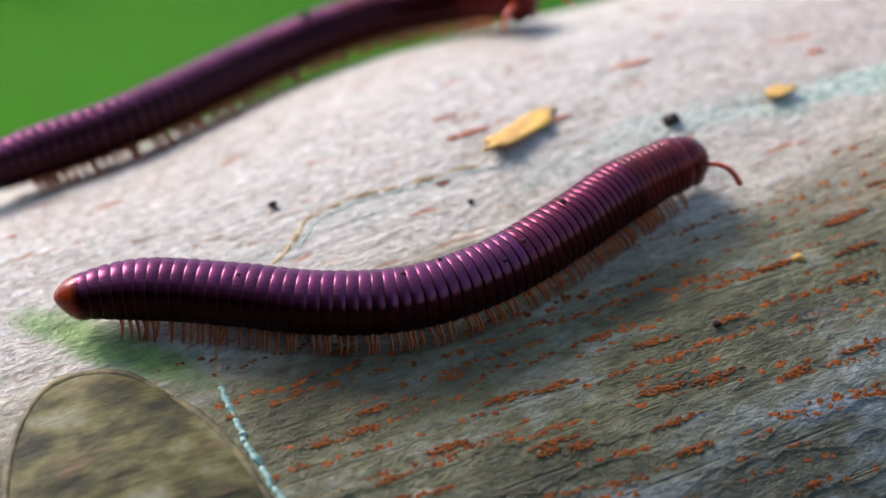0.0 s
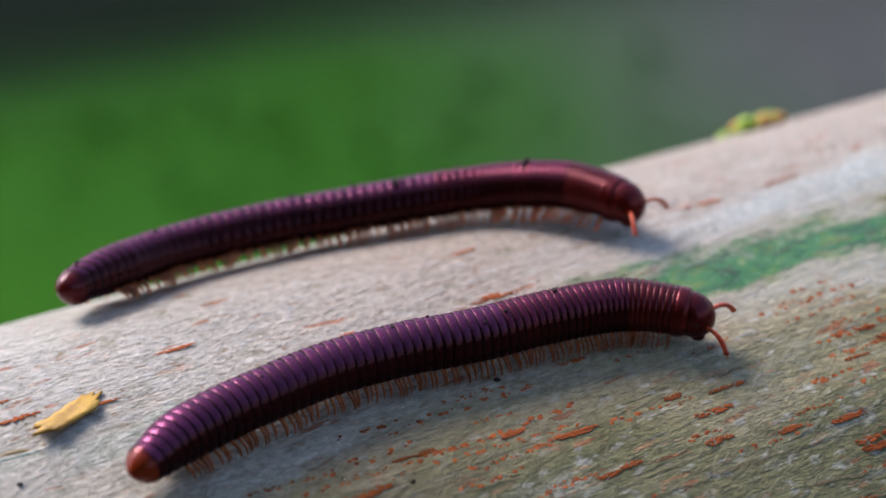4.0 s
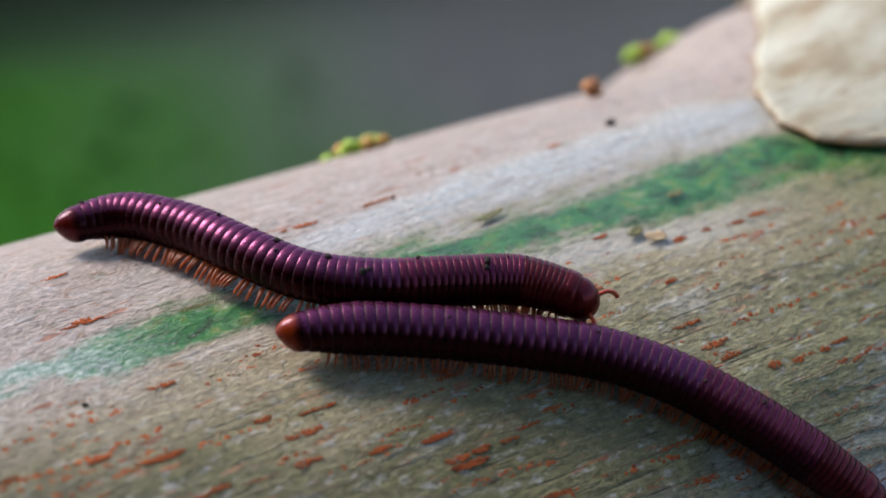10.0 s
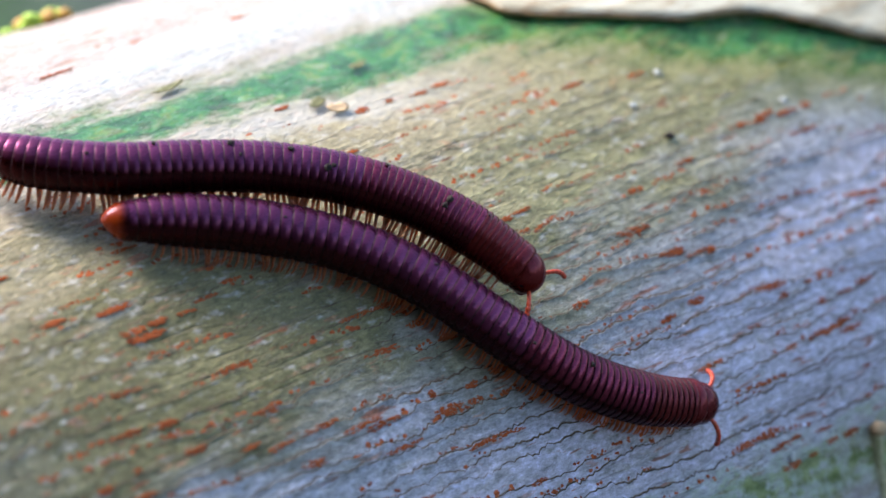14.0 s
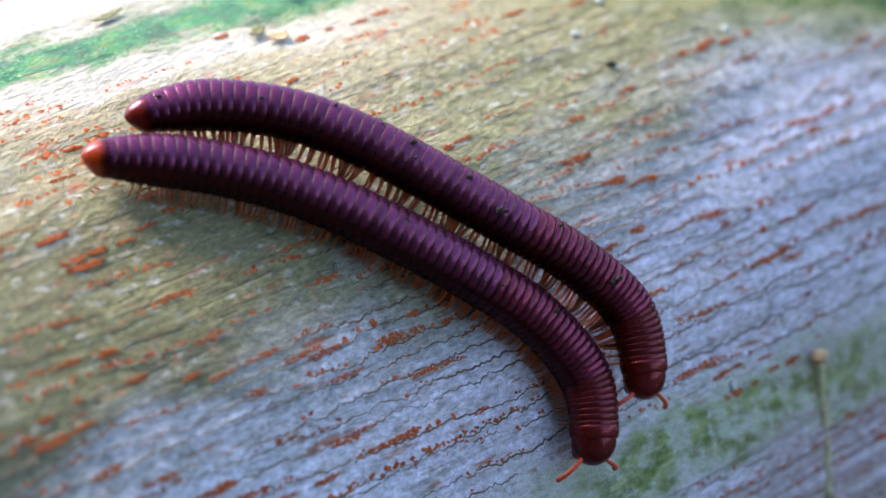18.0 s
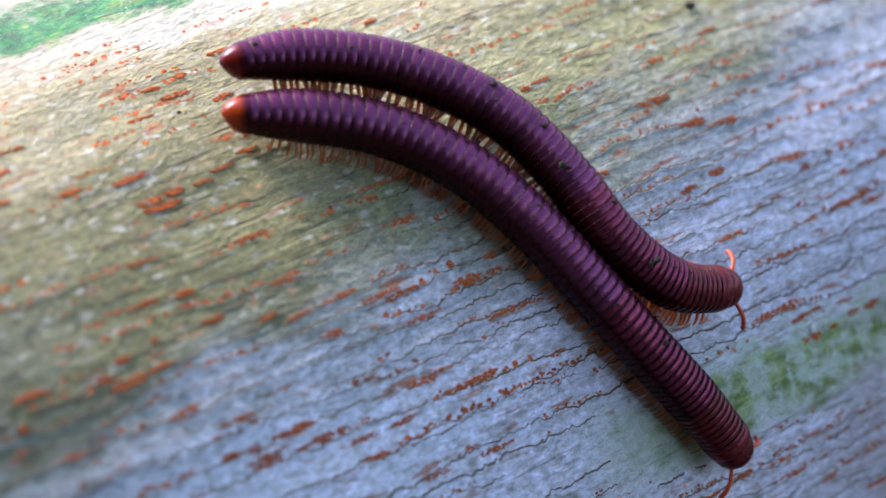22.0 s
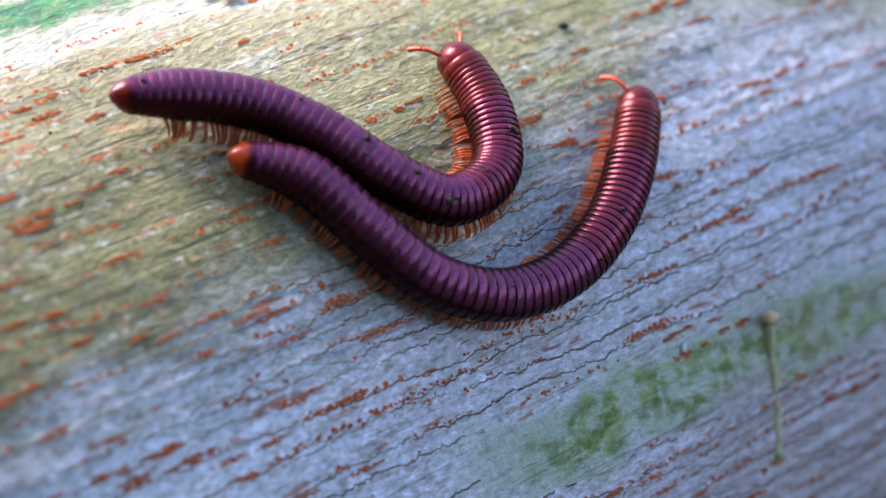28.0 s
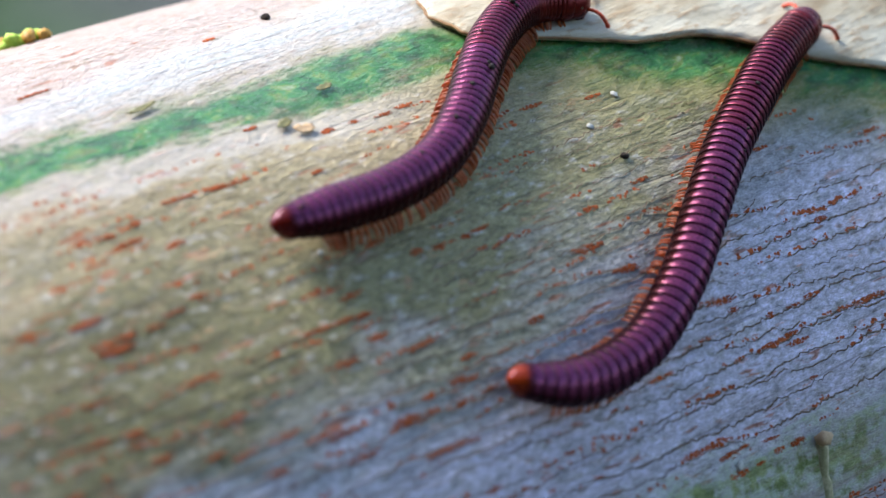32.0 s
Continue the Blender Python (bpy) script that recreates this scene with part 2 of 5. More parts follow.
    colour = blend(nt, 1.0, colour, ramp(nt, dots, [(0.3, (0.86, 0.85, 0.84)), (0.5, (1.0, 1.0, 1.0)), (0.7, (1.12, 1.12, 1.13))]), "MULTIPLY")
    # the long green stripe, where the outer skin is gone
    wob = calc(nt, "ADD", calc(nt, "MULTIPLY_ADD", mid, 9.0, -4.5), calc(nt, "MULTIPLY_ADD", spot, 5.0, -2.5))
    centre = calc(nt, "MAXIMUM", calc(nt, "MULTIPLY_ADD", calc(nt, "SUBTRACT", u, 72.0), 0.052, 7.6), calc(nt, "MULTIPLY_ADD", calc(nt, "SUBTRACT", u, 206.0), 0.47, 15.2))
    half = calc(nt, "MULTIPLY_ADD", calc(nt, "SUBTRACT", u, 72.0), 0.024, 1.5)
    half = calc(nt, "MINIMUM", half, 5.0)
    off = calc(nt, "DIVIDE", calc(nt, "SUBTRACT", calc(nt, "ADD", v, wob), centre), half)
    stripe = smooth(nt, calc(nt, "ABSOLUTE", off), 0.45, 1.25, 1.0, 0.0)
    stripe = calc(nt, "MULTIPLY", stripe, smooth(nt, u, 60.0, 122.0, 0.15, 0.95))
    stripe = calc(nt, "MULTIPLY", stripe, smooth(nt, u, 262.0, 300.0, 1.0, 0.0))
    patchy = fuzz(nt, stretch(nt, flat, 0.7, 1.0), 330, 4, 0.65, 0.4)
    green = ramp(nt, patchy, [(0.34, (0.006, 0.050, 0.013)), (0.46, (0.018, 0.14, 0.036)), (0.55, (0.045, 0.21, 0.055)), (0.62, (0.13, 0.23, 0.04)), (0.72, (0.32, 0.42, 0.25))])
    green = blend(nt, smooth(nt, spot, 0.52, 0.64, 0.0, 0.6), green, (0.05, 0.075, 0.016))
    green = blend(nt, smooth(nt, u, 127.0, 107.0, 0.0, 0.85), green, blend(nt, smooth(nt, fine, 0.3, 0.65), (0.07, 0.24, 0.13), (0.62, 0.70, 0.66)))
    colour = blend(nt, stripe, colour, green)
    speck = smooth(nt, fuzz(nt, stretch(nt, flat, 0.45, 1.0), 900, 4, 0.7, 0.5), 0.60, 0.66, 0.0, 0.75)
    speck = calc(nt, "MULTIPLY", speck, smooth(nt, v, 26.0, 6.0))
    colour = blend(nt, calc(nt, "MULTIPLY", speck, smooth(nt, calc(nt, "ABSOLUTE", off), 0.8, 1.4)), colour, blend(nt, big, (0.20, 0.085, 0.04), (0.24, 0.15, 0.06)))
    # olive skin spreading below the sheath
    olive = calc(nt, "MULTIPLY", smooth(nt, off, 0.4, 3.2, 0.8, 0.0), calc(nt, "MULTIPLY", smooth(nt, off, 0.0, 0.8), smooth(nt, u, 188.0, 225.0)))
    colour = blend(nt, olive, colour, blend(nt, smooth(nt, spot, 0.38, 0.62), (0.10, 0.125, 0.024), (0.25, 0.255, 0.085)))
    # pale strip above it, its glossy white reflection put into the colour
    strip = smooth(nt, calc(nt, "ABSOLUTE", calc(nt, "ADD", off, 2.1)), 0.4, 1.3, 0.8, 0.0)
    strip = calc(nt, "MULTIPLY", strip, calc(nt, "MULTIPLY", smooth(nt, u, 110.0, 165.0), smooth(nt, grain, 0.35, 0.6, 0.4, 1.0)))
    colour = blend(nt, strip, colour, (0.50, 0.54, 0.535))
    low = smooth(nt, calc(nt, "ABSOLUTE", calc(nt, "ADD", off, -1.5)), 0.2, 0.8, 0.4, 0.0)
    colour = blend(nt, calc(nt, "MULTIPLY", low, calc(nt, "MULTIPLY", smooth(nt, u, 120.0, 160.0), smooth(nt, u, 205.0, 180.0))), colour, (0.55, 0.56, 0.55))
    # patchy green streak low on the flank
    low_off = calc(nt, "ABSOLUTE", calc(nt, "SUBTRACT", calc(nt, "ADD", v, wob), calc(nt, "MULTIPLY_ADD", u, 0.04, 63.2)))
    streak = calc(nt, "MULTIPLY", smooth(nt, low_off, 1.6, 4.0, 1.0, 0.0), smooth(nt, calc(nt, "ABSOLUTE", calc(nt, "SUBTRACT", u, 212.0)), 20.0, 40.0, 1.0, 0.0))
    along = smooth(nt, calc(nt, "ABSOLUTE", calc(nt, "SUBTRACT", u, 208.0)), 24.0, 40.0, 1.0, 0.0)
    patch = smooth(nt, fuzz(nt, flat, 300, 4, 0.65), 0.40, 0.58, 0.15, 1.0)
    halo = smooth(nt, low_off, 2.0, 5.5, 0.85, 0.0)
    colour = blend(nt, calc(nt, "MULTIPLY", calc(nt, "MULTIPLY", halo, along), smooth(nt, fine, 0.35, 0.6, 0.25, 1.0)), colour, (0.36, 0.46, 0.33))
    colour = blend(nt, calc(nt, "MULTIPLY", streak, patch), colour, blend(nt, smooth(nt, spot, 0.4, 0.6), (0.10, 0.155, 0.030), (0.25, 0.32, 0.12)))
    # browned grain low on the flank beyond the streak
    worn = calc(nt, "MULTIPLY", smooth(nt, u, 188.0, 222.0), smooth(nt, vv, 62.0, 80.0))
    worn = calc(nt, "MULTIPLY", worn, smooth(nt, lines, 0.62, 0.42, 0.1, 0.6))
    colour = blend(nt, worn, colour, blend(nt, fine, (0.17, 0.12, 0.10), (0.30, 0.21, 0.18)))
    # green skin above the leaf scar
    blob = calc(nt, "ADD", calc(nt, "POWER", calc(nt, "DIVIDE", calc(nt, "SUBTRACT", u, 24.5), 6.5), 2.0), calc(nt, "POWER", calc(nt, "DIVIDE", calc(nt, "SUBTRACT", v, calc(nt, "MULTIPLY_ADD", u, 0.8, -8.0)), 3.4), 2.0))
    colour = blend(nt, smooth(nt, calc(nt, "MULTIPLY_ADD", wob, 0.22, blob), 0.1, 1.5, 0.9, 0.0), colour, blend(nt, smooth(nt, spot, 0.35, 0.65), (0.06, 0.14, 0.012), (0.15, 0.30, 0.035)))
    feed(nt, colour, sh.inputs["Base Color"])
    rough = calc(nt, "MULTIPLY_ADD", fine, 0.9, -0.02)
    rough = calc(nt, "SUBTRACT", rough, calc(nt, "MULTIPLY", calc(nt, "MAXIMUM", stripe, strip), 0.24))
    feed(nt, rough, sh.inputs["Roughness"])
    sh.inputs["Specular IOR Level"].default_value = 0.34
    height = calc(nt, "ADD", calc(nt, "MULTIPLY", grain, 0.5), calc(nt, "MULTIPLY", fine, 0.75))
    height = calc(nt, "ADD", height, calc(nt, "MULTIPLY_ADD", spot, 0.8, calc(nt, "MULTIPLY", mid, 0.5)))
    height = calc(nt, "SUBTRACT", calc(nt, "MULTIPLY_ADD", wax, 0.9, height), calc(nt, "MULTIPLY", seam, 0.6))
    relief(nt, sh, height, 0.8, 0.0005)
    return m


def shell_material(name, back, flank, belly, gloss, lustre=0.6, tip=None, edge=(0.58, 0.25, 0.46)):
    """Millipede armour with a dark lustre, shade and sheen partly painted in: z is up in each ring, x runs towards the
    head.
    """
    m, nt, sh = begin(name)
    xyz = nt.nodes.new("ShaderNodeSeparateXYZ")
    nt.links.new(coords(nt), xyz.inputs[0])
    n1 = fuzz(nt, coords(nt), 700, 4)
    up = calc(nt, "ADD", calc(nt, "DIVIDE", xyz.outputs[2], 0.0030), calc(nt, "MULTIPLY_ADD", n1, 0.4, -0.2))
    # naturally darker flanks, deepened by painted shade; sky sheen painted on the back
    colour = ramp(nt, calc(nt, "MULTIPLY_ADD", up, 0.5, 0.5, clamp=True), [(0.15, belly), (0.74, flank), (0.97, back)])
    rnd = nt.nodes.new("ShaderNodeObjectInfo").outputs["Random"]
    colour = blend(nt, 1.0, colour, ramp(nt, rnd, [(0.0, (0.80, 0.80, 0.80)), (1.0, (1.20, 1.17, 1.17))]), "MULTIPLY")
    dust = smooth(nt, fuzz(nt, coords(nt), 2300, 3), 0.70, 0.78, 0.0, 0.35)
    colour = blend(nt, dust, colour, (0.09, 0.05, 0.045))
    metal = lustre
    if tip:
        end = smooth(nt, calc(nt, "ADD", xyz.outputs[0], calc(nt, "MULTIPLY_ADD", n1, 0.0008, -0.0004)), 0.0010, -0.0003)
        colour = blend(nt, end, colour, tip)
        metal = calc(nt, "MULTIPLY_ADD", end, -lustre, lustre)
    feed(nt, colour, sh.inputs["Base Color"])
    feed(nt, metal, sh.inputs["Metallic"])
    feed(nt, calc(nt, "MULTIPLY_ADD", n1, 0.2, gloss - 0.10), sh.inputs["Roughness"])
    sh.inputs["Specular IOR Level"].default_value = 0.4
    sh.inputs["Specular Tint"].default_value = (*edge, 1.0)
    sh.inputs["Coat Weight"].default_value = 0.11
    sh.inputs["Coat Roughness"].default_value = 0.17
    sh.inputs["Coat IOR"].default_value = 1.45
    relief(nt, sh, fuzz(nt, stretch(nt, coords(nt), 0.5, 1.0, 1.0), 2600, 3), 0.25, 0.00012)
    return m


def leg_material():
    """Thin orange-red legs that let the light through."""
    m, nt, sh = begin("leg_skin")
    n1 = fuzz(nt, coords(nt), 1500, 4)
    f = smooth(nt, n1, 0.32, 0.68)
    feed(nt, blend(nt, f, (0.22, 0.055, 0.025), (0.42, 0.16, 0.08)), sh.inputs["Base Color"])
    sh.inputs["Roughness"].default_value = 0.32
    glow = nt.nodes.new("ShaderNodeBsdfTranslucent")
    feed(nt, blend(nt, f, (0.66, 0.19, 0.06), (0.90, 0.42, 0.16)), glow.inputs["Color"])
    mix = nt.nodes.new("ShaderNodeMixShader")
    mix.inputs[0].default_value = 0.5
    nt.links.new(sh.outputs[0], mix.inputs[1])
    nt.links.new(glow.outputs[0], mix.inputs[2])
    nt.links.new(mix.outputs[0], nt.nodes["Material Output"].inputs["Surface"])
    return m


def fleck_material():
    """Rust-orange grains, browner on the darker stretch by the leaf scar."""
    m, nt, sh = begin("rust_fleck")
    xyz = nt.nodes.new("ShaderNodeSeparateXYZ")
    nt.links.new(coords(nt), xyz.inputs[0])
    one = nt.nodes.new("ShaderNodeNewGeometry").outputs["Random Per Island"]
    colour = blend(nt, one, (0.20, 0.046, 0.016), (0.50, 0.130, 0.042))
    # grains turn browner towards the leaf scar end
    old = smooth(nt, calc(nt, "MULTIPLY_ADD", fuzz(nt, coords(nt), 60, 2), 0.03, xyz.outputs[0]), 0.125, 0.100)
    colour = blend(nt, old, colour, blend(nt, one, (0.11, 0.028, 0.007), (0.34, 0.092, 0.021)))
    feed(nt, colour, sh.inputs["Base Color"])
    sh.inputs["Roughness"].default_value = 0.7
    sh.inputs["Specular IOR Level"].default_value = 0.12
    return m


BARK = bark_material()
# flank and belly tones include painted shade, back tones painted sky sheen
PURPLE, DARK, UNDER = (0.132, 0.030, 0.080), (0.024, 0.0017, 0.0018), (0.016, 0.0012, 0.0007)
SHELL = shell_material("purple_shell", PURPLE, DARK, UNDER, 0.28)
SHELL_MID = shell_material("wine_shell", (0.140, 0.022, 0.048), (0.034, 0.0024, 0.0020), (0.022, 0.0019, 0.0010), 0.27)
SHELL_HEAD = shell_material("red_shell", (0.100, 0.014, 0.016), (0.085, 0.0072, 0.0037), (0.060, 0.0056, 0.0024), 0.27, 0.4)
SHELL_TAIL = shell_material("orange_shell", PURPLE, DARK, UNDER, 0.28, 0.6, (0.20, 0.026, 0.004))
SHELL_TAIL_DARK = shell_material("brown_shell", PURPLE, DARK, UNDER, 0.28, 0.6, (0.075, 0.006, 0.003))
RIM = plain("ring_margin", (0.010, 0.002, 0.005), (0.024, 0.006, 0.010), 900, 0.5, spec=0.16)
LEG = leg_material()
FEELER = plain("feeler_skin", (0.42, 0.036, 0.012), (0.58, 0.075, 0.022), 1500, 0.38, sss=0.2)
EYE = plain("eye_black", (0.01, 0.006, 0.006), (0.02, 0.012, 0.012), 3000, 0.25)
SOIL = plain("dark_soil", (0.006, 0.005, 0.004), (0.035, 0.022, 0.014), 1400, 0.9, 0.8, 0.0002)
RUST = plain("rust_lenticel", (0.22, 0.050, 0.016), (0.54, 0.138, 0.043), 900, 0.8, spec=0.12)
RUST_DARK = plain("dark_lenticel", (0.14, 0.034, 0.008), (0.38, 0.105, 0.022), 900, 0.7, spec=0.12)
YELLOW = plain("yellow_petal", (0.34, 0.17, 0.02), (0.56, 0.32, 0.05), 500, 0.6, 0.5)
FLECK = fleck_material()
CRACK = plain("crack_floor", (0.030, 0.020, 0.009), (0.10, 0.060, 0.026), 800, 0.9)
CRACK_EDGE = plain("crack_edge", (0.09, 0.06, 0.035), (0.25, 0.185, 0.14), 900, 0.85)
TAN = plain("tan_husk", (0.32, 0.21, 0.11), (0.50, 0.37, 0.21), 600, 0.65, 0.5)
LIME = plain("lime_moss", (0.24, 0.42, 0.03), (0.50, 0.68, 0.10), 500, 0.7, 0.6)
OLIVE = plain("olive_scrap", (0.09, 0.095, 0.03), (0.22, 0.20, 0.075), 600, 0.7, 0.5)
TEAL = plain("teal_skin", (0.10, 0.23, 0.20), (0.30, 0.45, 0.40), 700, 0.5, 0.4)
BROWN = plain("brown_edge", (0.12, 0.06, 0.025), (0.33, 0.19, 0.08), 600, 0.75, 0.7)
SCAR_RIM = plain("scar_rim", (0.05, 0.038, 0.011), (0.20, 0.155, 0.06), 420, 0.7, 0.6)
SEAM = plain("seam_edge", (0.26, 0.17, 0.07), (0.50, 0.38, 0.20), 700, 0.8)
HUSK = plain("bud_husk", (0.30, 0.11, 0.035), (0.58, 0.27, 0.10), 700, 0.7, 0.5)
WHITE = plain("white_grain", (0.36, 0.38, 0.36), (0.55, 0.57, 0.54), 900, 0.5)
STALK = plain("dry_stalk", (0.20, 0.20, 0.09), (0.46, 0.43, 0.28), 700, 0.7, 0.6)


def scar_material():
    m, nt, sh = begin("leaf_scar_face")
    c = coords(nt)
    a, b = fuzz(nt, stretch(nt, c, 0.6, 1, 1), 260, 5), fuzz(nt, stretch(nt, c, 0.3, 1, 1), 480, 5, 0.6)
    colour = ramp(nt, a, [(0.34, (0.014, 0.015, 0.004)), (0.45, (0.055, 0.048, 0.014)), (0.54, (0.12, 0.105, 0.036)), (0.64, (0.20, 0.19, 0.12))])
    colour = blend(nt, smooth(nt, b, 0.55, 0.66, 0.0, 0.7), colour, (0.16, 0.09, 0.045))
    feed(nt, colour, sh.inputs["Base Color"])
    sh.inputs["Roughness"].default_value = 0.65
    sh.inputs["Specular IOR Level"].default_value = 0.22
    relief(nt, sh, b, 0.7, 0.0005)
    return m


def sheath_material():
    m, nt, sh = begin("cream_sheath")
    c = coords(nt)
    a, b = fuzz(nt, stretch(nt, c, 0.5, 1, 1), 120, 5), fuzz(nt, stretch(nt, c, 0.35, 1, 1), 620, 5, 0.65)
    colour = ramp(nt, a, [(0.34, (0.25, 0.19, 0.10)), (0.45, (0.40, 0.36, 0.25)), (0.60, (0.54, 0.53, 0.42))])
    colour = blend(nt, smooth(nt, b, 0.53, 0.64, 0.0, 0.75), colour, (0.30, 0.21, 0.11))
    feed(nt, colour, sh.inputs["Base Color"])
    sh.inputs["Roughness"].default_value = 0.55
    relief(nt, sh, b, 0.8, 0.0006)
    return m


def ground_material():
    """Lawn, a strip of grey bare earth and, farther off, shade painted nearly black."""
    m, nt, sh = begin("garden_ground")
    c = coords(nt)
    xyz = nt.nodes.new("ShaderNodeSeparateXYZ")
    nt.links.new(c, xyz.inputs[0])
    a, b = fuzz(nt, c, 5, 2), fuzz(nt, c, 160, 4)
    wob = calc(nt, "MULTIPLY_ADD", a, 0.16, -0.08)
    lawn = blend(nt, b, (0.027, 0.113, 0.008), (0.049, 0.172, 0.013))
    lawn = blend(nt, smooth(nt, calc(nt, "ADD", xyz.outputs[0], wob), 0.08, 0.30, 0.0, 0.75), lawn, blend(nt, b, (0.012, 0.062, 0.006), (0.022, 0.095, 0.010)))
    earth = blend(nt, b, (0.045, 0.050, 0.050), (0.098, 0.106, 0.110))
    # shade under the far growth, put into the ground colour
    painted_shade = blend(nt, b, (0.002, 0.006, 0.003), (0.005, 0.011, 0.006))
    grey = smooth(nt, calc(nt, "ADD", calc(nt, "MULTIPLY_ADD", xyz.outputs[1], -0.22, xyz.outputs[0]), wob), 0.21, 0.36)
    # unseen ground before the log, set grey to keep bounced light neutral
    grey = calc(nt, "MAXIMUM", grey, smooth(nt, calc(nt, "ADD", xyz.outputs[1], wob), 0.02, -0.08))
    colour = blend(nt, grey, lawn, earth)
    colour = blend(nt, smooth(nt, calc(nt, "ADD", calc(nt, "MULTIPLY_ADD", xyz.outputs[0], 0.5, calc(nt, "SUBTRACT", xyz.outputs[1], 0.175)), wob), 0.46, 0.66), colour, painted_shade)
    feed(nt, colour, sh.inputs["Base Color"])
    sh.inputs["Roughness"].default_value = 0.95
    sh.inputs["Specular IOR Level"].default_value = 0.03
    relief(nt, sh, b, 0.8, 0.01)
    return m


# ---------- mesh helpers ----------


def mesh_of(name, verts, faces, *materials):
    me = bpy.data.meshes.new(name)
    me.from_pydata([tuple(v) for v in verts], [], faces)
    for m in materials:
        me.materials.append(m)
    me.polygons.foreach_set("use_smooth", [True] * len(me.polygons))
    me.update()
    return me


def lathe(profile, around, axis="x"):
    """Rings of (position along the axis, radius) turned into a tube of verts and faces."""
    verts, faces = [], []
    for x, r in profile:
        for k in range(around):
            a = 2 * math.pi * k / around
            verts.append((x, r * math.cos(a), r * math.sin(a)))
    for i in range(len(profile) - 1):
        for k in range(around):
            n = (k + 1) % around
            faces.append((i * around + k, i * around + n, (i + 1) * around + n, (i + 1) * around + k))
    return verts, faces


def tube(path, radii, around=7):
    """A closed tube along a list of points."""
    path = [Vector(p) for p in path]
    verts, faces = [], []
    for i, p in enumerate(path):
        d = (path[min(i + 1, len(path) - 1)] - path[max(i - 1, 0)]).normalized()
        side = d.cross(Vector((0.13, 0.31, 0.94))).normalized()
        other = d.cross(side)
        for k in range(around):
            a = 2 * math.pi * k / around
            verts.append(p + (side * math.cos(a) + other * math.sin(a)) * radii[i])
    for i in range(len(path) - 1):
        for k in range(around):
            n = (k + 1) % around
            faces.append((i * around + k, i * around + n, (i + 1) * around + n, (i + 1) * around + k))
    faces.append(tuple(reversed(range(around))))
    faces.append(tuple(range((len(path) - 1) * around, len(path) * around)))
    return verts, faces


def child(name, mesh, parent, label=""):
    ob = new(name, mesh)
    ob.parent = parent
    return tagged(ob, label)


def lump(rng, size, squash=(1.0, 1.0, 1.0), rough=0.25, steps=2):
    """A rough pebble-like lump resting on z = 0."""
    bm = bmesh.new()
    bmesh.ops.create_icosphere(bm, subdivisions=steps, radius=size)
    shift = Vector((rng.uniform(-50, 50), rng.uniform(-50, 50), rng.uniform(-50, 50)))
    for v in bm.verts:
        n = noise.noise(v.co / size * 1.3 + shift) + 0.5 * noise.noise(v.co / size * 3.1 + shift)
        v.co *= 1 + rough * n
        v.co = Vector((v.co.x * squash[0], v.co.y * squash[1], v.co.z * squash[2]))
    low = min(v.co.z for v in bm.verts)
    for v in bm.verts:
        v.co.z -= low * 0.75
    return bm


def to_mesh(name, bm, *materials):
    me = bpy.data.meshes.new(name)
    bm.to_mesh(me)
    bm.free()
    for m in materials:
        me.materials.append(m)
    me.polygons.foreach_set("use_smooth", [True] * len(me.polygons))
    return me


def scrap_mesh(rng, name, length, width, thick, bend, material, points=26, jag=0.28):
    """A thin torn flake: a ragged outline with thickness, curled along its length."""
    ring, top, verts, faces = [], [], [], []
    for k in range(points):
        a = 2 * math.pi * k / points
        j = 1 + rng.uniform(-jag, jag)
        ring.append((0.5 * length * math.cos(a) * j, 0.5 * width * math.sin(a) * (1 + rng.uniform(-jag, jag))))

    def place(x, y, up):
        z = bend * (x / length) ** 2 * 4 + 0.4 * bend * (y / width) ** 2 * 4
        return (x, y, z + up)
    for scale, up in ((1.0, 0.0), (1.0, thick), (0.55, thick * 1.1)):
        verts += [place(x * scale, y * scale, up) for x, y in ring]
    n = points
    for k in range(n):
        q = (k + 1) % n
        faces.append((k, q, n + q, n + k))
        faces.append((n + k, n + q, 2 * n + q, 2 * n + k))
    verts.append(place(0, 0, thick * 1.1))
    faces += [(2 * n + k, 2 * n + (k + 1) % n, 3 * n) for k in range(n)]
    verts.append(place(0, 0, 0))
    faces += [((k + 1) % n, k, 3 * n + 1) for k in range(n)]
    return mesh_of(name, verts, faces, material)


# ---------- ground ----------


def build_ground():
    verts, faces = [], []
    steps = [-60, -20, -8, -3, -1.5, -0.8, -0.4, -0.2, 0, 0.15, 0.3, 0.45, 0.6, 0.75, 0.9, 1.2, 1.8, 3, 8, 20, 60]
    for y in steps:
        for x in steps:
            z = 0.012 * noise.noise(Vector((x * 3, y * 3, 0.3))) if abs(y) > 0.12 else 0.0
            verts.append((x, y, z - 0.004))
    n = len(steps)
    for j in range(n - 1):
        for i in range(n - 1):
            faces.append((j * n + i, j * n + i + 1, (j + 1) * n + i + 1, (j + 1) * n + i))
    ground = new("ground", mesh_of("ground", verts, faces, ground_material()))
    tagged(ground, "garden ground of green lawn, grey bare earth and far shade painted dark", "ground", kind="structure")


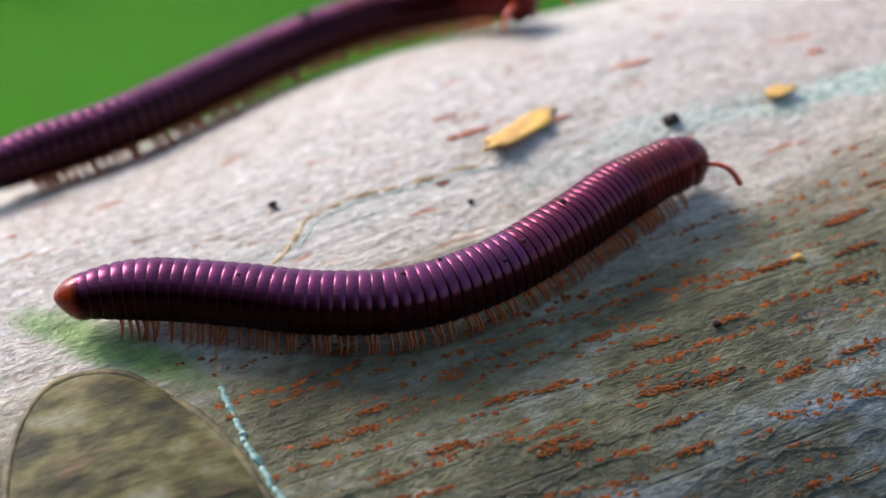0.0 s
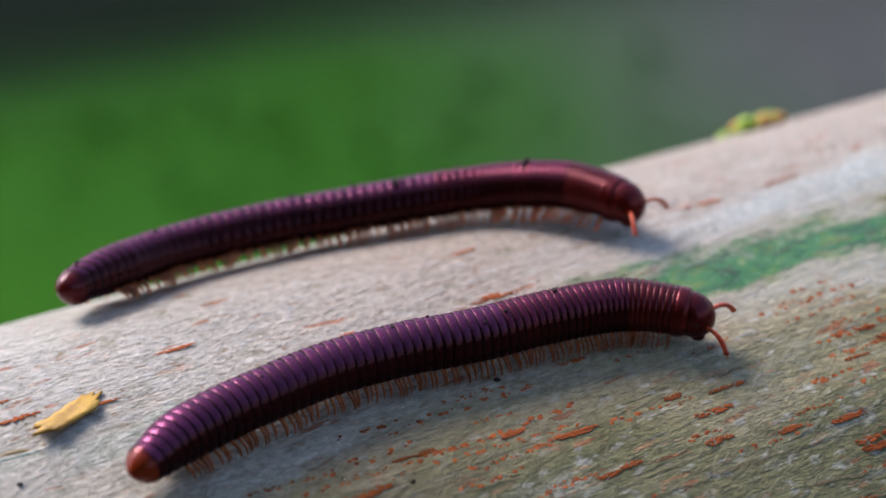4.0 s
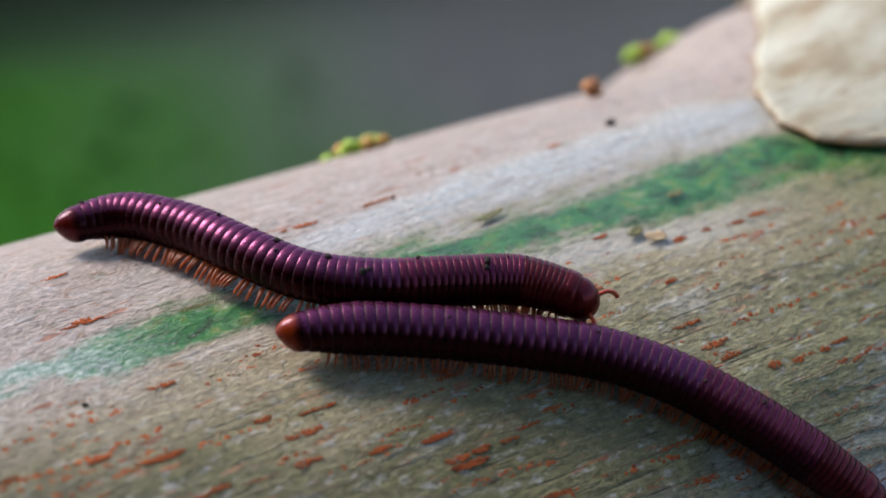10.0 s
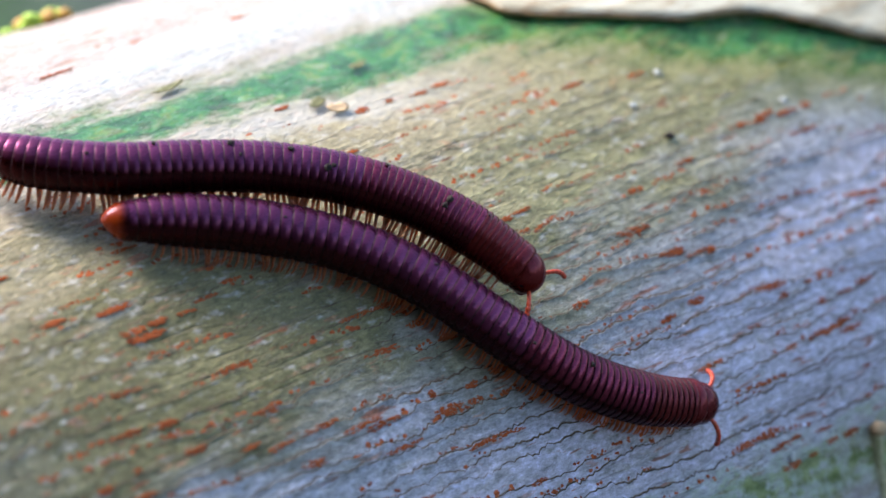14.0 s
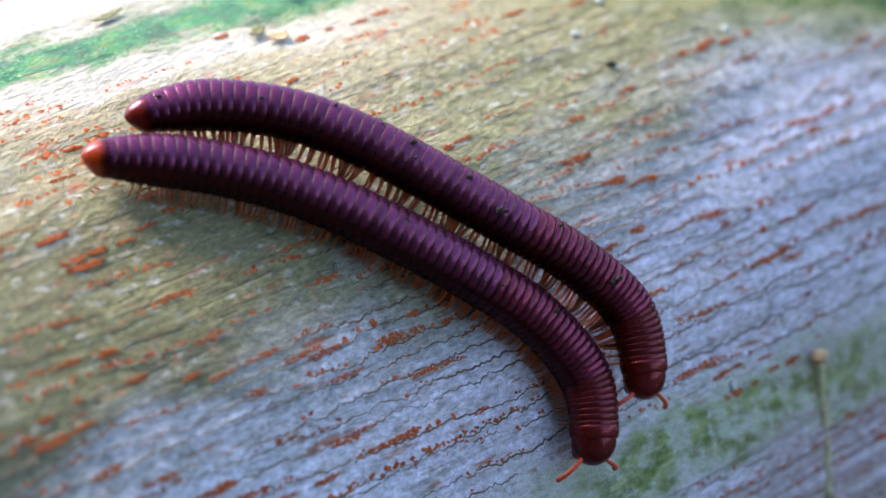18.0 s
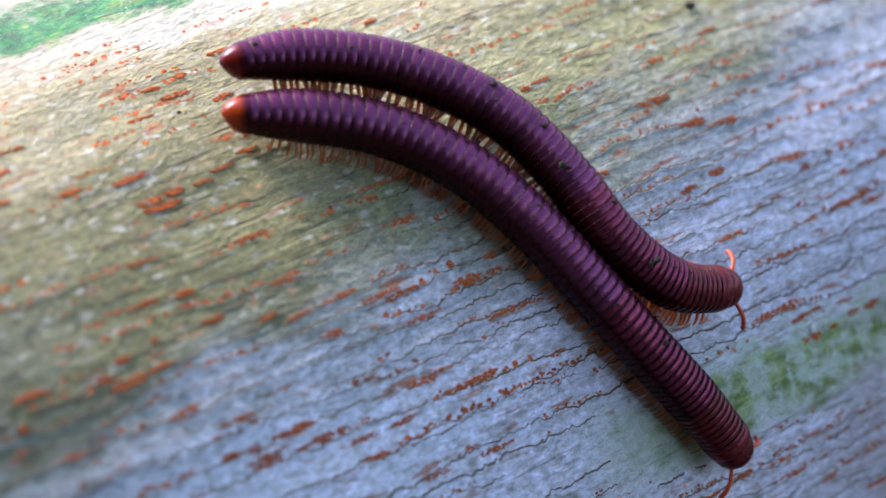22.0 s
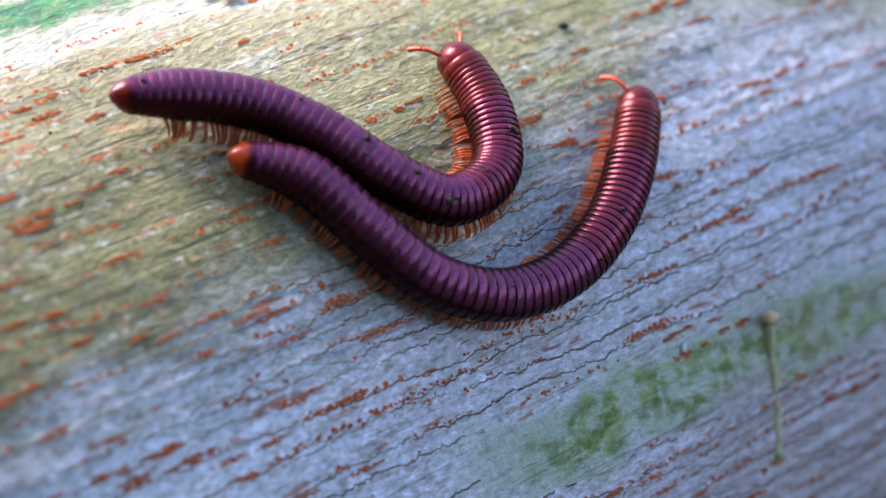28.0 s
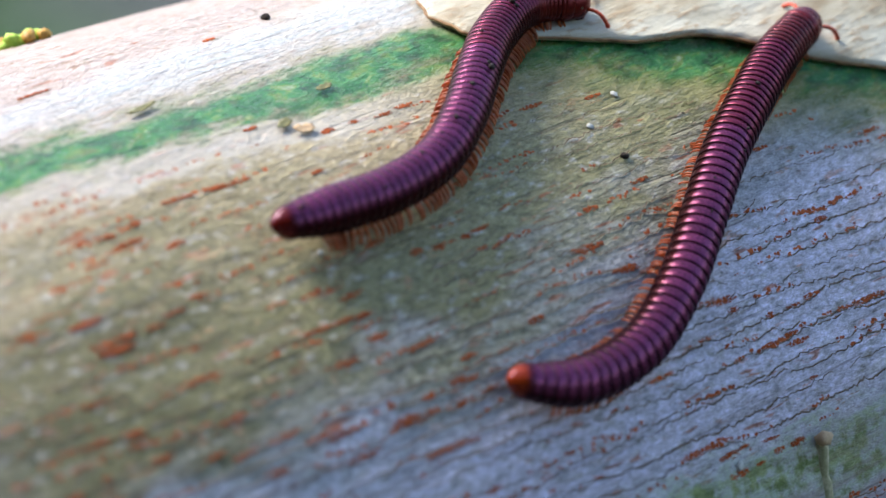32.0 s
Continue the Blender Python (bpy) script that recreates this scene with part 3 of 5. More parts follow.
def build_grass():
    """Short grass behind the log, as one piece of stuff."""
    rng = random.Random(5)
    verts, faces = [], []
    for _ in range(5200):
        x, y = rng.uniform(-0.5, 0.62), rng.uniform(0.13, 0.62)
        if y + 0.5 * x > 0.68 or x - 0.22 * y > 0.27 + rng.uniform(-0.05, 0.05):
            continue
        h, w, a = rng.uniform(0.006, 0.016), rng.uniform(0.0012, 0.003), rng.uniform(0, 6.28)
        dx, dy = math.cos(a), math.sin(a)
        lean = rng.uniform(0.1, 0.9) * h
        b = len(verts)
        for f, ww in ((0.0, 1.0), (0.5, 0.8), (1.0, 0.08)):
            cx, cy = x + dx * lean * f * f, y + dy * lean * f * f
            verts += [(cx - dy * w * ww, cy + dx * w * ww, h * f * (1 - 0.2 * f) - 0.008), (cx + dy * w * ww, cy - dx * w * ww, h * f * (1 - 0.2 * f) - 0.008)]
        faces += [(b, b + 1, b + 3, b + 2), (b + 2, b + 3, b + 5, b + 4)]
    blade = plain("grass_blade", (0.027, 0.113, 0.008), (0.049, 0.172, 0.013), 30, 0.85, spec=0.05)
    tagged(new("grass", mesh_of("grass", verts, faces, blade)), "short bright green lawn grass behind the log", "grass", kind="stuff")


# height of the added hedge that blocks light behind the camera
BLOCKER_HEIGHT = 3.1


def build_light_blocker():
    """A dense dark hedge, half a metre thick, added unseen behind the camera to block sky light."""
    rng = random.Random(31)
    verts, faces = [], []
    cols, around = 56, 46

    def place(i, k):
        """Up the near face, over the rounded top and down the far face."""
        a = radians(150 + 118 * i / cols)
        f = k / around
        if f < 0.4:
            r, z = 1.7 + 0.25 * max(0.0, f - 0.3) / 0.1, BLOCKER_HEIGHT * f / 0.4
        elif f < 0.6:
            r, z = 1.95 + 0.35 * (f - 0.4) / 0.2, BLOCKER_HEIGHT + 0.12 * math.sin(math.pi * (f - 0.4) / 0.2)
        else:
            r, z = 2.3 + 0.15 * min((f - 0.6) / 0.1, 1.0), BLOCKER_HEIGHT * (1.0 - f) / 0.4
        p = Vector((i * 0.7, k * 0.7, 2.0))
        r += 0.09 * noise.noise(p)
        return Vector((0.1 + r * math.cos(a), -0.2 + r * math.sin(a), z - 0.02 + 0.05 * noise.noise(p * 1.3)))
    for k in range(around + 1):
        verts += [place(i, k) for i in range(cols + 1)]
    n = cols + 1
    for k in range(around):
        for i in range(cols):
            faces.append((k * n + i, k * n + i + 1, (k + 1) * n + i + 1, (k + 1) * n + i))
    faces.append(tuple(k * n for k in range(around + 1)))
    faces.append(tuple(k * n + cols for k in reversed(range(around + 1))))
    core = len(faces)
    # loose leaves all over it
    for _ in range(12000):
        c = place(rng.uniform(0, cols), rng.uniform(0, around))
        d = Vector((rng.uniform(-1, 1), rng.uniform(-1, 1), rng.uniform(-0.8, 0.8))).normalized()
        e = d.cross(Vector((rng.uniform(-1, 1), rng.uniform(-1, 1), 1.0))).normalized()
        size = rng.uniform(0.025, 0.06)
        b = len(verts)
        verts += [c - d * size, c + e * size * 0.45 + Vector((0, 0, size * 0.15)), c + d * size, c - e * size * 0.45 + Vector((0, 0, size * 0.15))]
        faces += [(b, b + 1, b + 2), (b, b + 2, b + 3)]
    # near-black leaves, so that the added hedge reflects little light
    leafage = plain("blocker_leaf", (0.006, 0.010, 0.005), (0.02, 0.028, 0.014), 25, 0.9, 0.8, 0.02, spec=0.1)
    leaf = plain("blocker_leaf_edge", (0.010, 0.020, 0.007), (0.03, 0.05, 0.018), 12, 0.7, spec=0.15)
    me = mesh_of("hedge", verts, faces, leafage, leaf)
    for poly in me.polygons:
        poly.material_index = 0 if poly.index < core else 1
    tagged(new("backdrop_hedge", me), "unseen dark hedge added behind the camera to block sky light", "hedge", kind="structure")


build_ground()
build_grass()
build_light_blocker()

# ---------- the log ----------


def build_log():
    us = [-900 + k * 30 for k in range(29)] + [-45 + k * 5 for k in range(9)] + [k * 0.8 for k in range(0, 338)] + [270 + k * 5 for k in range(8)] + [310 + k * 35 for k in range(24)]
    vs = [-40 + k * 0.9 for k in range(0, 150)] + [95 + k * 5 for k in range(0, 45)]
    verts, faces = [], []
    for u in us:
        for v in vs:
            verts.append(log_point(u, v, bark_lift(u, v)))
    n = len(vs)
    for i in range(len(us) - 1):
        for k in range(n):
            q = (k + 1) % n
            faces.append((i * n + k, i * n + q, (i + 1) * n + q, (i + 1) * n + k))
    faces.append(tuple(range(n)))
    faces.append(tuple(reversed(range((len(us) - 1) * n, len(us) * n))))
    log = new("fallen_palm_log", mesh_of("palm_log", verts, faces, BARK))
    return tagged(log, "fallen palm log with weathered tan and grey bark, lying on the ground", "log", kind="structure")


log = build_log()


def between(table, x):
    """Straight lines through rows of (x, y)."""
    for (x0, y0), (x1, y1) in zip(table, table[1:]):
        if x <= x1:
            return y0 + (y1 - y0) * (x - x0) / (x1 - x0)
    return table[-1][1]


def build_sheath():
    """The cream base of an old leaf sheath that wraps the log, with its wavy lower rim."""
    edge = [(-75, 268), (-40, 252), (-20, 237), (-8, 226), (-2.5, 218.5), (4, 211.7), (10.5, 208.6), (15, 209.4), (17.7, 214), (20.6, 220.2), (24.6, 228.3), (26.1, 236.6), (29.8, 242.6),
            (33.3, 248), (38.4, 258), (60, 300), (110, 380)]
    vs = [-75 + k * 0.7 for k in range(265)]
    us = [0, 0.25, 0.7, 1.4, 2.4, 4, 6, 9, 13, 18, 25, 35, 50, 75, 110]
    rows, verts, faces = [], [], []
    for under in (0, 1):
        for v in vs:
            start = between(edge, v) + 0.9 * noise.noise(Vector((v * 0.32, 1.7, 0))) + 0.35 * noise.noise(Vector((v * 1.7, 3.7, 0)))
            for d in us:
                curl = 0.0005 * math.exp(-d / 3.0) + 0.0003 * noise.noise(Vector((v * 0.25, d * 0.12, 9.0)))
                thick = 0.0007 * min(1.0, 0.3 + d / 1.2)
                lift = 0.0004 + curl + 0.0010 * (1 - math.exp(-d / 14.0)) + (0 if under else thick)
                verts.append(log_point(start + d, v, lift if not under else lift - 0.0004))
    n, m = len(us), len(vs)
    for under in (0, 1):
        base = under * n * m
        for j in range(m - 1):
            for i in range(n - 1):
                f = (base + j * n + i, base + j * n + i + 1, base + (j + 1) * n + i + 1, base + (j + 1) * n + i)
                faces.append(f if not under else f[::-1])
    for j in range(m - 1):
        faces.append((j * n, (j + 1) * n, n * m + (j + 1) * n, n * m + j * n))
    child("leaf_sheath", mesh_of("leaf_sheath", verts, faces, sheath_material()), log, "dry cream leaf sheath with a wavy lower rim")
    # brown rim line along the edge
    path, radii = [], []
    for v in vs[60:190]:
        start = between(edge, v) + 0.9 * noise.noise(Vector((v * 0.32, 1.7, 0))) + 0.35 * noise.noise(Vector((v * 1.7, 3.7, 0)))
        path.append(log_point(start - 0.05, v, 0.0009 + 0.0003 * noise.noise(Vector((v * 0.25, 0, 9.0)))))
        radii.append(0.00022 + 0.00014 * noise.noise(Vector((v * 0.9, 0, 2))))
    child("sheath_rim", mesh_of("sheath_rim", *tube(path, radii, 6), BROWN), log, "brown dried rim of the sheath")


def build_leaf_scar():
    """The arched scar of a fallen leaf."""
    cu, cv, ru, rv = 20.0, 33.0, 11.0, 20.0
    verts, faces, rim, radii = [], [], [], []
    turns, rings = 72, 9
    for r in range(rings + 1):
        f = r / rings
        for k in range(turns):
            a = 2 * math.pi * k / turns
            u, v = cu + ru * f * math.cos(a), cv + rv * f * math.sin(a)
            lift = 0.0005 * (1 - f ** 4) + 0.00035 * noise.noise(Vector((u * 0.3, v * 0.25, 2.0))) * (1 - f) + 0.00012
            verts.append(log_point(u, v, lift + bark_lift(u, v)))
    for r in range(rings):
        for k in range(turns):
            q = (k + 1) % turns
            faces.append((r * turns + k, (r + 1) * turns + k, (r + 1) * turns + q, r * turns + q))
    scar = child("leaf_scar", mesh_of("leaf_scar", verts, faces, scar_material()), log, "mottled brown and green arched leaf scar")
    for k in range(turns + 1):
        a = 2 * math.pi * k / turns
        w = 1 + 0.02 * noise.noise(Vector((math.cos(a) * 3, math.sin(a) * 3, 5)))
        u, v = cu + ru * w * math.cos(a), cv + rv * w * math.sin(a)
        rim.append(log_point(u, v, bark_lift(u, v) - 0.00022))
        radii.append(0.00048 + 0.00022 * noise.noise(Vector((k * 0.35, 1, 1))))
    child("scar_rim", mesh_of("scar_rim", *tube(rim, radii, 8), SCAR_RIM), scar, "raised pale brown rim")


def seam_line(name, points, width, material, label, lift=-0.00010):
    """A narrow wandering line laid on the bark."""
    path, radii = [], []
    for k in range(201):
        s = k / 200 * (len(points) - 1)
        i = min(int(s), len(points) - 2)
        f = s - i
        u = points[i][0] * (1 - f) + points[i + 1][0] * f + 0.28 * noise.noise(Vector((k * 0.11, 7, len(name))))
        v = points[i][1] * (1 - f) + points[i + 1][1] * f + 0.25 * noise.noise(Vector((k * 0.13, 3, len(name))))
        path.append(log_point(u, v, lift + bark_lift(u, v)))
        radii.append(width * max(0.5, 0.9 + 0.6 * noise.noise(Vector((k * 0.17, 1, len(name))))))
    child(name, mesh_of(name, *tube(path, radii, 6), material), log, label)


build_sheath()
build_leaf_scar()
seam_line("bark_seam", [(65, 5.7), (55.2, 4.9), (50.9, 4.4), (46, 5.0), (43.1, 7.4), (37.2, 10.1), (33.6, 13.2), (31.8, 17)], 0.00036, SEAM, "thin brown seam in the bark", -0.00022)
seam_line("peeled_strip", [(64, 6.2), (55.2, 5.5), (50.5, 5.1), (46.6, 5.6), (44.0, 7.8)], 0.00011, TEAL, "narrow pale teal strip of peeled skin", -0.00002)
seam_line("teal_strip", [(31.4, 18.5), (31.3, 22), (31.2, 24.6), (31.7, 29), (32.6, 33), (34, 38)], 0.00042, TEAL, "pale teal strip beside the leaf scar", -0.00022)

# ---------- millipedes ----------
RINGS, BODY, STEP, RIDE = 64, 0.00300, 0.00124, 0.0034


def ring_places():
    """Where the rings sit along the body, from 0 at the tail to 1 at the head, and how long each is: they get shorter towards the head."""
    steps = [1.0 - 0.42 * ease(0.25, 0.95, k / (RINGS - 1)) for k in range(RINGS)]
    total = sum(steps) - 0.5 * (steps[0] + steps[-1])
    at, places = 0.0, []
    for k in range(RINGS):
        places.append(0.044 + 0.902 * at / total)
        if k < RINGS - 1:
            at += 0.5 * (steps[k] + steps[k + 1])
    return places, [f * 51.0 / total for f in steps]


RING_AT, RING_LONG = ring_places()


def ring_near(k):
    """The ring nearest to place k of 51 along the body."""
    s = 0.044 + 0.902 * k / 51
    return min(range(RINGS), key=lambda i: abs(RING_AT[i] - s))


def ring_mesh(name, shell, rim, slope=0.0):
    """A ring of armour; slope is how much it widens towards the head over one step."""
    s, r = STEP, BODY
    profile = [(1.05 * s, 0.90 * r), (0.64 * s, 0.930 * r), (0.50 * s, 0.947 * r), (0.38 * s, 0.965 * r), (0.22 * s, 0.985 * r), (0.04 * s, 0.998 * r),
               (-0.16 * s, 1.001 * r), (-0.34 * s, 0.997 * r), (-0.46 * s, 0.989 * r), (-0.54 * s, 0.972 * r), (-0.53 * s, 0.91 * r)]
    verts, faces = lathe([(x, q * (1 + slope * min(x, 0.6 * s) / s)) for x, q in profile], 36)
    me = mesh_of(name, verts, [f[::-1] for f in faces], shell, rim)
    for i, poly in enumerate(me.polygons):
        poly.material_index = 1 if 8 <= i // 36 <= 9 else 0
    for v in me.vertices:
        if v.co.z < -0.5 * r:
            v.co.z = -0.5 * r + (v.co.z + 0.5 * r) * 0.72
    return me


def leg_mesh(side, reach, thick):
    """A jointed leg: out from the belly, over the knee and down to a claw. Origin at the hip, reach in metres."""
    path = [(0, 0, 0.0003), (0.0001, 0.26, 0.0005), (0.0001, 0.50, 0.0005), (0.0001, 0.70, 0.0002), (0.0001, 0.87, -0.0002), (0, 0.97, -0.0006), (-0.0001, 1.0, -0.0010)]
    radii = [thick * f for f in (0.95, 1.0, 0.90, 0.80, 0.66, 0.48, 0.14)]
    verts, faces = tube([(x, y * reach * side, z) for x, y, z in path], radii, 6)
    return mesh_of("leg", verts, faces if side > 0 else [f[::-1] for f in faces], LEG)


def feeler_mesh(side):
    """A beaded feeler of seven joints that bends forward and down."""
    path, radii = [], []
    for k in range(29):
        f = k / 28
        path.append((0.0026 * f - 0.0006 * f * f, side * (0.0036 * f - 0.0006 * f * f), 0.0006 * math.sin(f * 2.2) - 0.0022 * f * f))
        bead = 0.75 + 0.25 * abs(math.sin(math.pi * (f * 7 % 1.0)))
        radii.append((0.00026 + 0.00008 * f) * bead * (1.0 if f < 0.97 else 0.6))
    verts, faces = tube(path, radii, 8)
    return mesh_of("feeler", verts, faces if side > 0 else [f[::-1] for f in faces], FEELER)


def head_meshes():
    r, s = BODY, STEP
    # smooth collar behind the head
    verts, faces = lathe([(-0.9 * s, 0.90 * r), (-0.85 * s, 0.972 * r), (-0.6 * s, 0.985 * r), (-0.3 * s, 0.980 * r), (0.0 * s, 0.960 * r), (0.2 * s, 0.925 * r), (0.32 * s, 0.87 * r), (0.34 * s, 0.55 * r)], 28)
    collar = mesh_of("collar", verts, faces, SHELL_HEAD)
    bm = bmesh.new()
    bmesh.ops.create_uvsphere(bm, u_segments=28, v_segments=18, radius=1.0)
    for v in bm.verts:
        x, y, z = v.co
        v.co = Vector((x * 0.90 * r + 0.08 * r * (1 - z), y * r * (0.87 + 0.02 * z), z * 0.91 * r - 0.01 * r))
        if z < -0.55:
            v.co.y *= 0.86
    skull = to_mesh("skull", bm, SHELL_HEAD)
    bm = bmesh.new()
    bmesh.ops.create_uvsphere(bm, u_segments=14, v_segments=10, radius=1.0)
    for v in bm.verts:
        v.co = Vector((v.co.x * 0.00050, v.co.y * 0.00020, v.co.z * 0.00038))
    eye = to_mesh("eye", bm, EYE)
    bm = bmesh.new()
    bmesh.ops.create_uvsphere(bm, u_segments=14, v_segments=10, radius=1.0)
    for v in bm.verts:
        v.co = Vector((v.co.x * 0.0009, v.co.y * 0.0006, v.co.z * 0.0009))
    jaw = to_mesh("jaw", bm, SHELL_HEAD)
    verts, faces = lathe([(1.4 * s, 0.70 * r), (0.9 * s, 0.725 * r), (0.5 * s, 0.705 * r), (0.15 * s, 0.655 * r), (-0.2 * s, 0.57 * r), (-0.55 * s, 0.455 * r), (-0.85 * s, 0.33 * r), (-1.08 * s, 0.21 * r), (-1.22 * s, 0.10 * r), (-1.27 * s, 0.02 * r)], 28)
    verts = [(x, y, z + 0.10 * r * ease(0.2 * s, -1.25 * s, x)) for x, y, z in verts]
    tail = mesh_of("tail_tip", verts, [f[::-1] for f in faces], SHELL_TAIL)
    dark = mesh_of("dark_tail_tip", verts, [f[::-1] for f in faces], SHELL_TAIL_DARK)
    return collar, skull, eye, jaw, tail, dark


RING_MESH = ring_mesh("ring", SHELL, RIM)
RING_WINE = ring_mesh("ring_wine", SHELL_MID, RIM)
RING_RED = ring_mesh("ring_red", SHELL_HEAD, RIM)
SHORT_LEGS = {side: leg_mesh(side, 0.0029, 0.00022) for side in (1, -1)}
LONG_LEGS = {side: leg_mesh(side, 0.0035, 0.00030) for side in (1, -1)}
FEELERS = {1: feeler_mesh(1), -1: feeler_mesh(-1)}
COLLAR, SKULL, EYE_MESH, JAW, TAIL, TAIL_DARK = head_meshes()


def taper(k):
    """How thick ring k is, counted from the tail."""
    tail = 1 - 0.27 * max(0.0, 1 - k / 6.0) ** 1.8
    head = 1 - 0.06 * max(0.0, 1 - (RINGS - 1 - k) / 5.0)
    neck = 1 - 0.03 * ease(5, 2, abs(RINGS - 4 - k))
    return tail * head * neck


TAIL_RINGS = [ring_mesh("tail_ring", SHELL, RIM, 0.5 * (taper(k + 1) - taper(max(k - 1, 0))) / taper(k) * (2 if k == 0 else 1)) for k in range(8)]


def build_millipede(label, girth, legs, tip, tip_label):
    """An Empty with rings (each with four legs), a tail tip and a head with feelers."""
    root = new("millipede")
    tagged(root, label, "millipede", group="millipedes on the log")
    body = dict(root=root, rings=[], legs=[], feelers=[])
    for k in range(RINGS):
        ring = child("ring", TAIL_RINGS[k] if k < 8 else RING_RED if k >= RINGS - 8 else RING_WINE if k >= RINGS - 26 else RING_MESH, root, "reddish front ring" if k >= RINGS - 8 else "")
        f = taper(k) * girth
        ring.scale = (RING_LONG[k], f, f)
        body["rings"].append(ring)
        pairs = 0 if k < 3 else 1 if k >= RINGS - 3 else 2
        for p in range(pairs):
            for side in (1, -1):
                leg = child("leg", legs[side], ring)
                at = (0.0 if pairs == 1 else (0.25 if p else -0.25)) * STEP
                body["legs"].append((leg, Vector((at, side * 0.00045, -0.00235)), side, 2 * k + p))
    tail = child("tail_tip", tip, root, tip_label)
    tail.scale = (1.0, girth, girth)
    head = child("head", COLLAR, root, "reddish brown collar and head")
    head.scale = (girth, girth * 0.93, girth * 0.93)
    skull = child("skull", SKULL, head)
    skull.matrix_basis = pose(0.0004, 0, -0.0001, 0, 14, 0)
    for side in (1, -1):
        eye = child("eye", EYE_MESH, head, "black eye patch")
        eye.matrix_basis = pose(0.0015, side * 0.00222, 0.0002, 0, 20, -side * 26)
        jaw = child("jaw", JAW, head)
        jaw.matrix_basis = pose(0.0016, side * 0.0010, -0.0020)
        feeler = child("feeler", FEELERS[side], head, "orange-red beaded feeler")
        feeler.matrix_basis = pose(0.0024, side * 0.0016, -0.0004)
        body["feelers"].append((feeler, side))
    body["tail"], body["head"] = tail, head
    return body


speckled = build_millipede("glossy dark purple millipede with soil crumbs on its back", 0.95, LONG_LEGS, TAIL_DARK, "brownish orange pointed tail tip")
plain_one = build_millipede("glossy dark purple millipede with an orange tail tip", 0.98, SHORT_LEGS, TAIL, "orange-red pointed tail tip")


def stick_crumbs(body, spots, seed):
    """Soil crumbs on the backs of rings: ring, degrees from the top, size in millimetres."""
    rng = random.Random(seed)
    for k, a, size in spots:
        ring = body["rings"][ring_near(k)]
        bm = lump(rng, size / 2000, (rng.uniform(0.9, 1.5), 1.0, rng.uniform(0.4, 0.7)), 0.65)
        crumb = child("soil_crumb", to_mesh("soil_crumb", bm, SOIL), ring, "dark soil crumb")
        t = radians(a)
        crumb.matrix_basis = Matrix.Translation((rng.uniform(-0.3, 0.3) * STEP, BODY * math.sin(t), BODY * math.cos(t))) @ Matrix.Rotation(-t, 4, "X")


stick_crumbs(speckled, [(1, 0, 0.6), (16, 12, 0.5), (22, 10, 0.6), (23, -20, 0.35), (28, 5, 0.7), (31, -28, 0.8), (32, -20, 0.5), (37, 20, 0.5), (43, -8, 0.9), (43, -22, 0.7), (45, 10, 0.35), (10, -20, 0.35), (47, 15, 0.35), (19, 22, 0.3)], 3)
stick_crumbs(plain_one, [(40, 8, 0.7), (35, -18, 0.35), (33, -34, 0.4), (25, 5, 0.3), (13, -12, 0.28), (45, -10, 0.28), (29, 20, 0.28)], 4)

# ---------- rust lenticels on the bark ----------


def lenticel_mesh(rng, material):
    """A dash of small blistered lobes crowded in two uneven rows, one unit long and one high."""
    verts, faces, m = [], [], 7
    x = -0.5
    while x < 0.5:
        swell = max(math.sin(math.pi * (x + 0.55) / 1.1), 0.1) ** 0.5
        for row in (-1, 0, 1):
            if rng.random() < 0.22:
                continue
            cx, cy = x + rng.uniform(-0.04, 0.04), row * 0.27 * swell + rng.uniform(-0.1, 0.1)
            w, h, b = rng.uniform(0.035, 0.085), rng.uniform(0.10, 0.24) * swell, len(verts)
            for ring, z in ((1.0, -0.03), (0.7, rng.uniform(0.12, 0.3))):
                for q in range(m):
                    a, f = 2 * math.pi * q / m, ring * rng.uniform(0.65, 1.25)
                    verts.append((cx + w * f * math.cos(a), cy + h * f * math.sin(a), z))
            faces += [(b + q, b + (q + 1) % m, b + m + (q + 1) % m, b + m + q) for q in range(m)]
            faces.append(tuple(b + m + q for q in range(m)))
        x += rng.uniform(0.05, 0.11)
    return mesh_of("lenticel", verts, faces, material)


def crack_at(n, u):
    """Where crack n runs: degrees from the top at u millimetres along the log."""
    p = 3.7 * n
    v = -6.0 + n * 1.62 + 0.03 * (u - 130)
    v += 1.5 * noise.noise(Vector((u * 0.018, p, 0.0))) + 0.55 * noise.noise(Vector((u * 0.11, p, 1.0)))
    return v + (0.25 + 0.35 * abs(noise.noise(Vector((u * 0.05, p, 5.0))))) * 1.4 * noise.noise(Vector((u * 0.45, p, 2.0))) + 0.36 * noise.noise(Vector((u * 1.9, p, 3.0)))


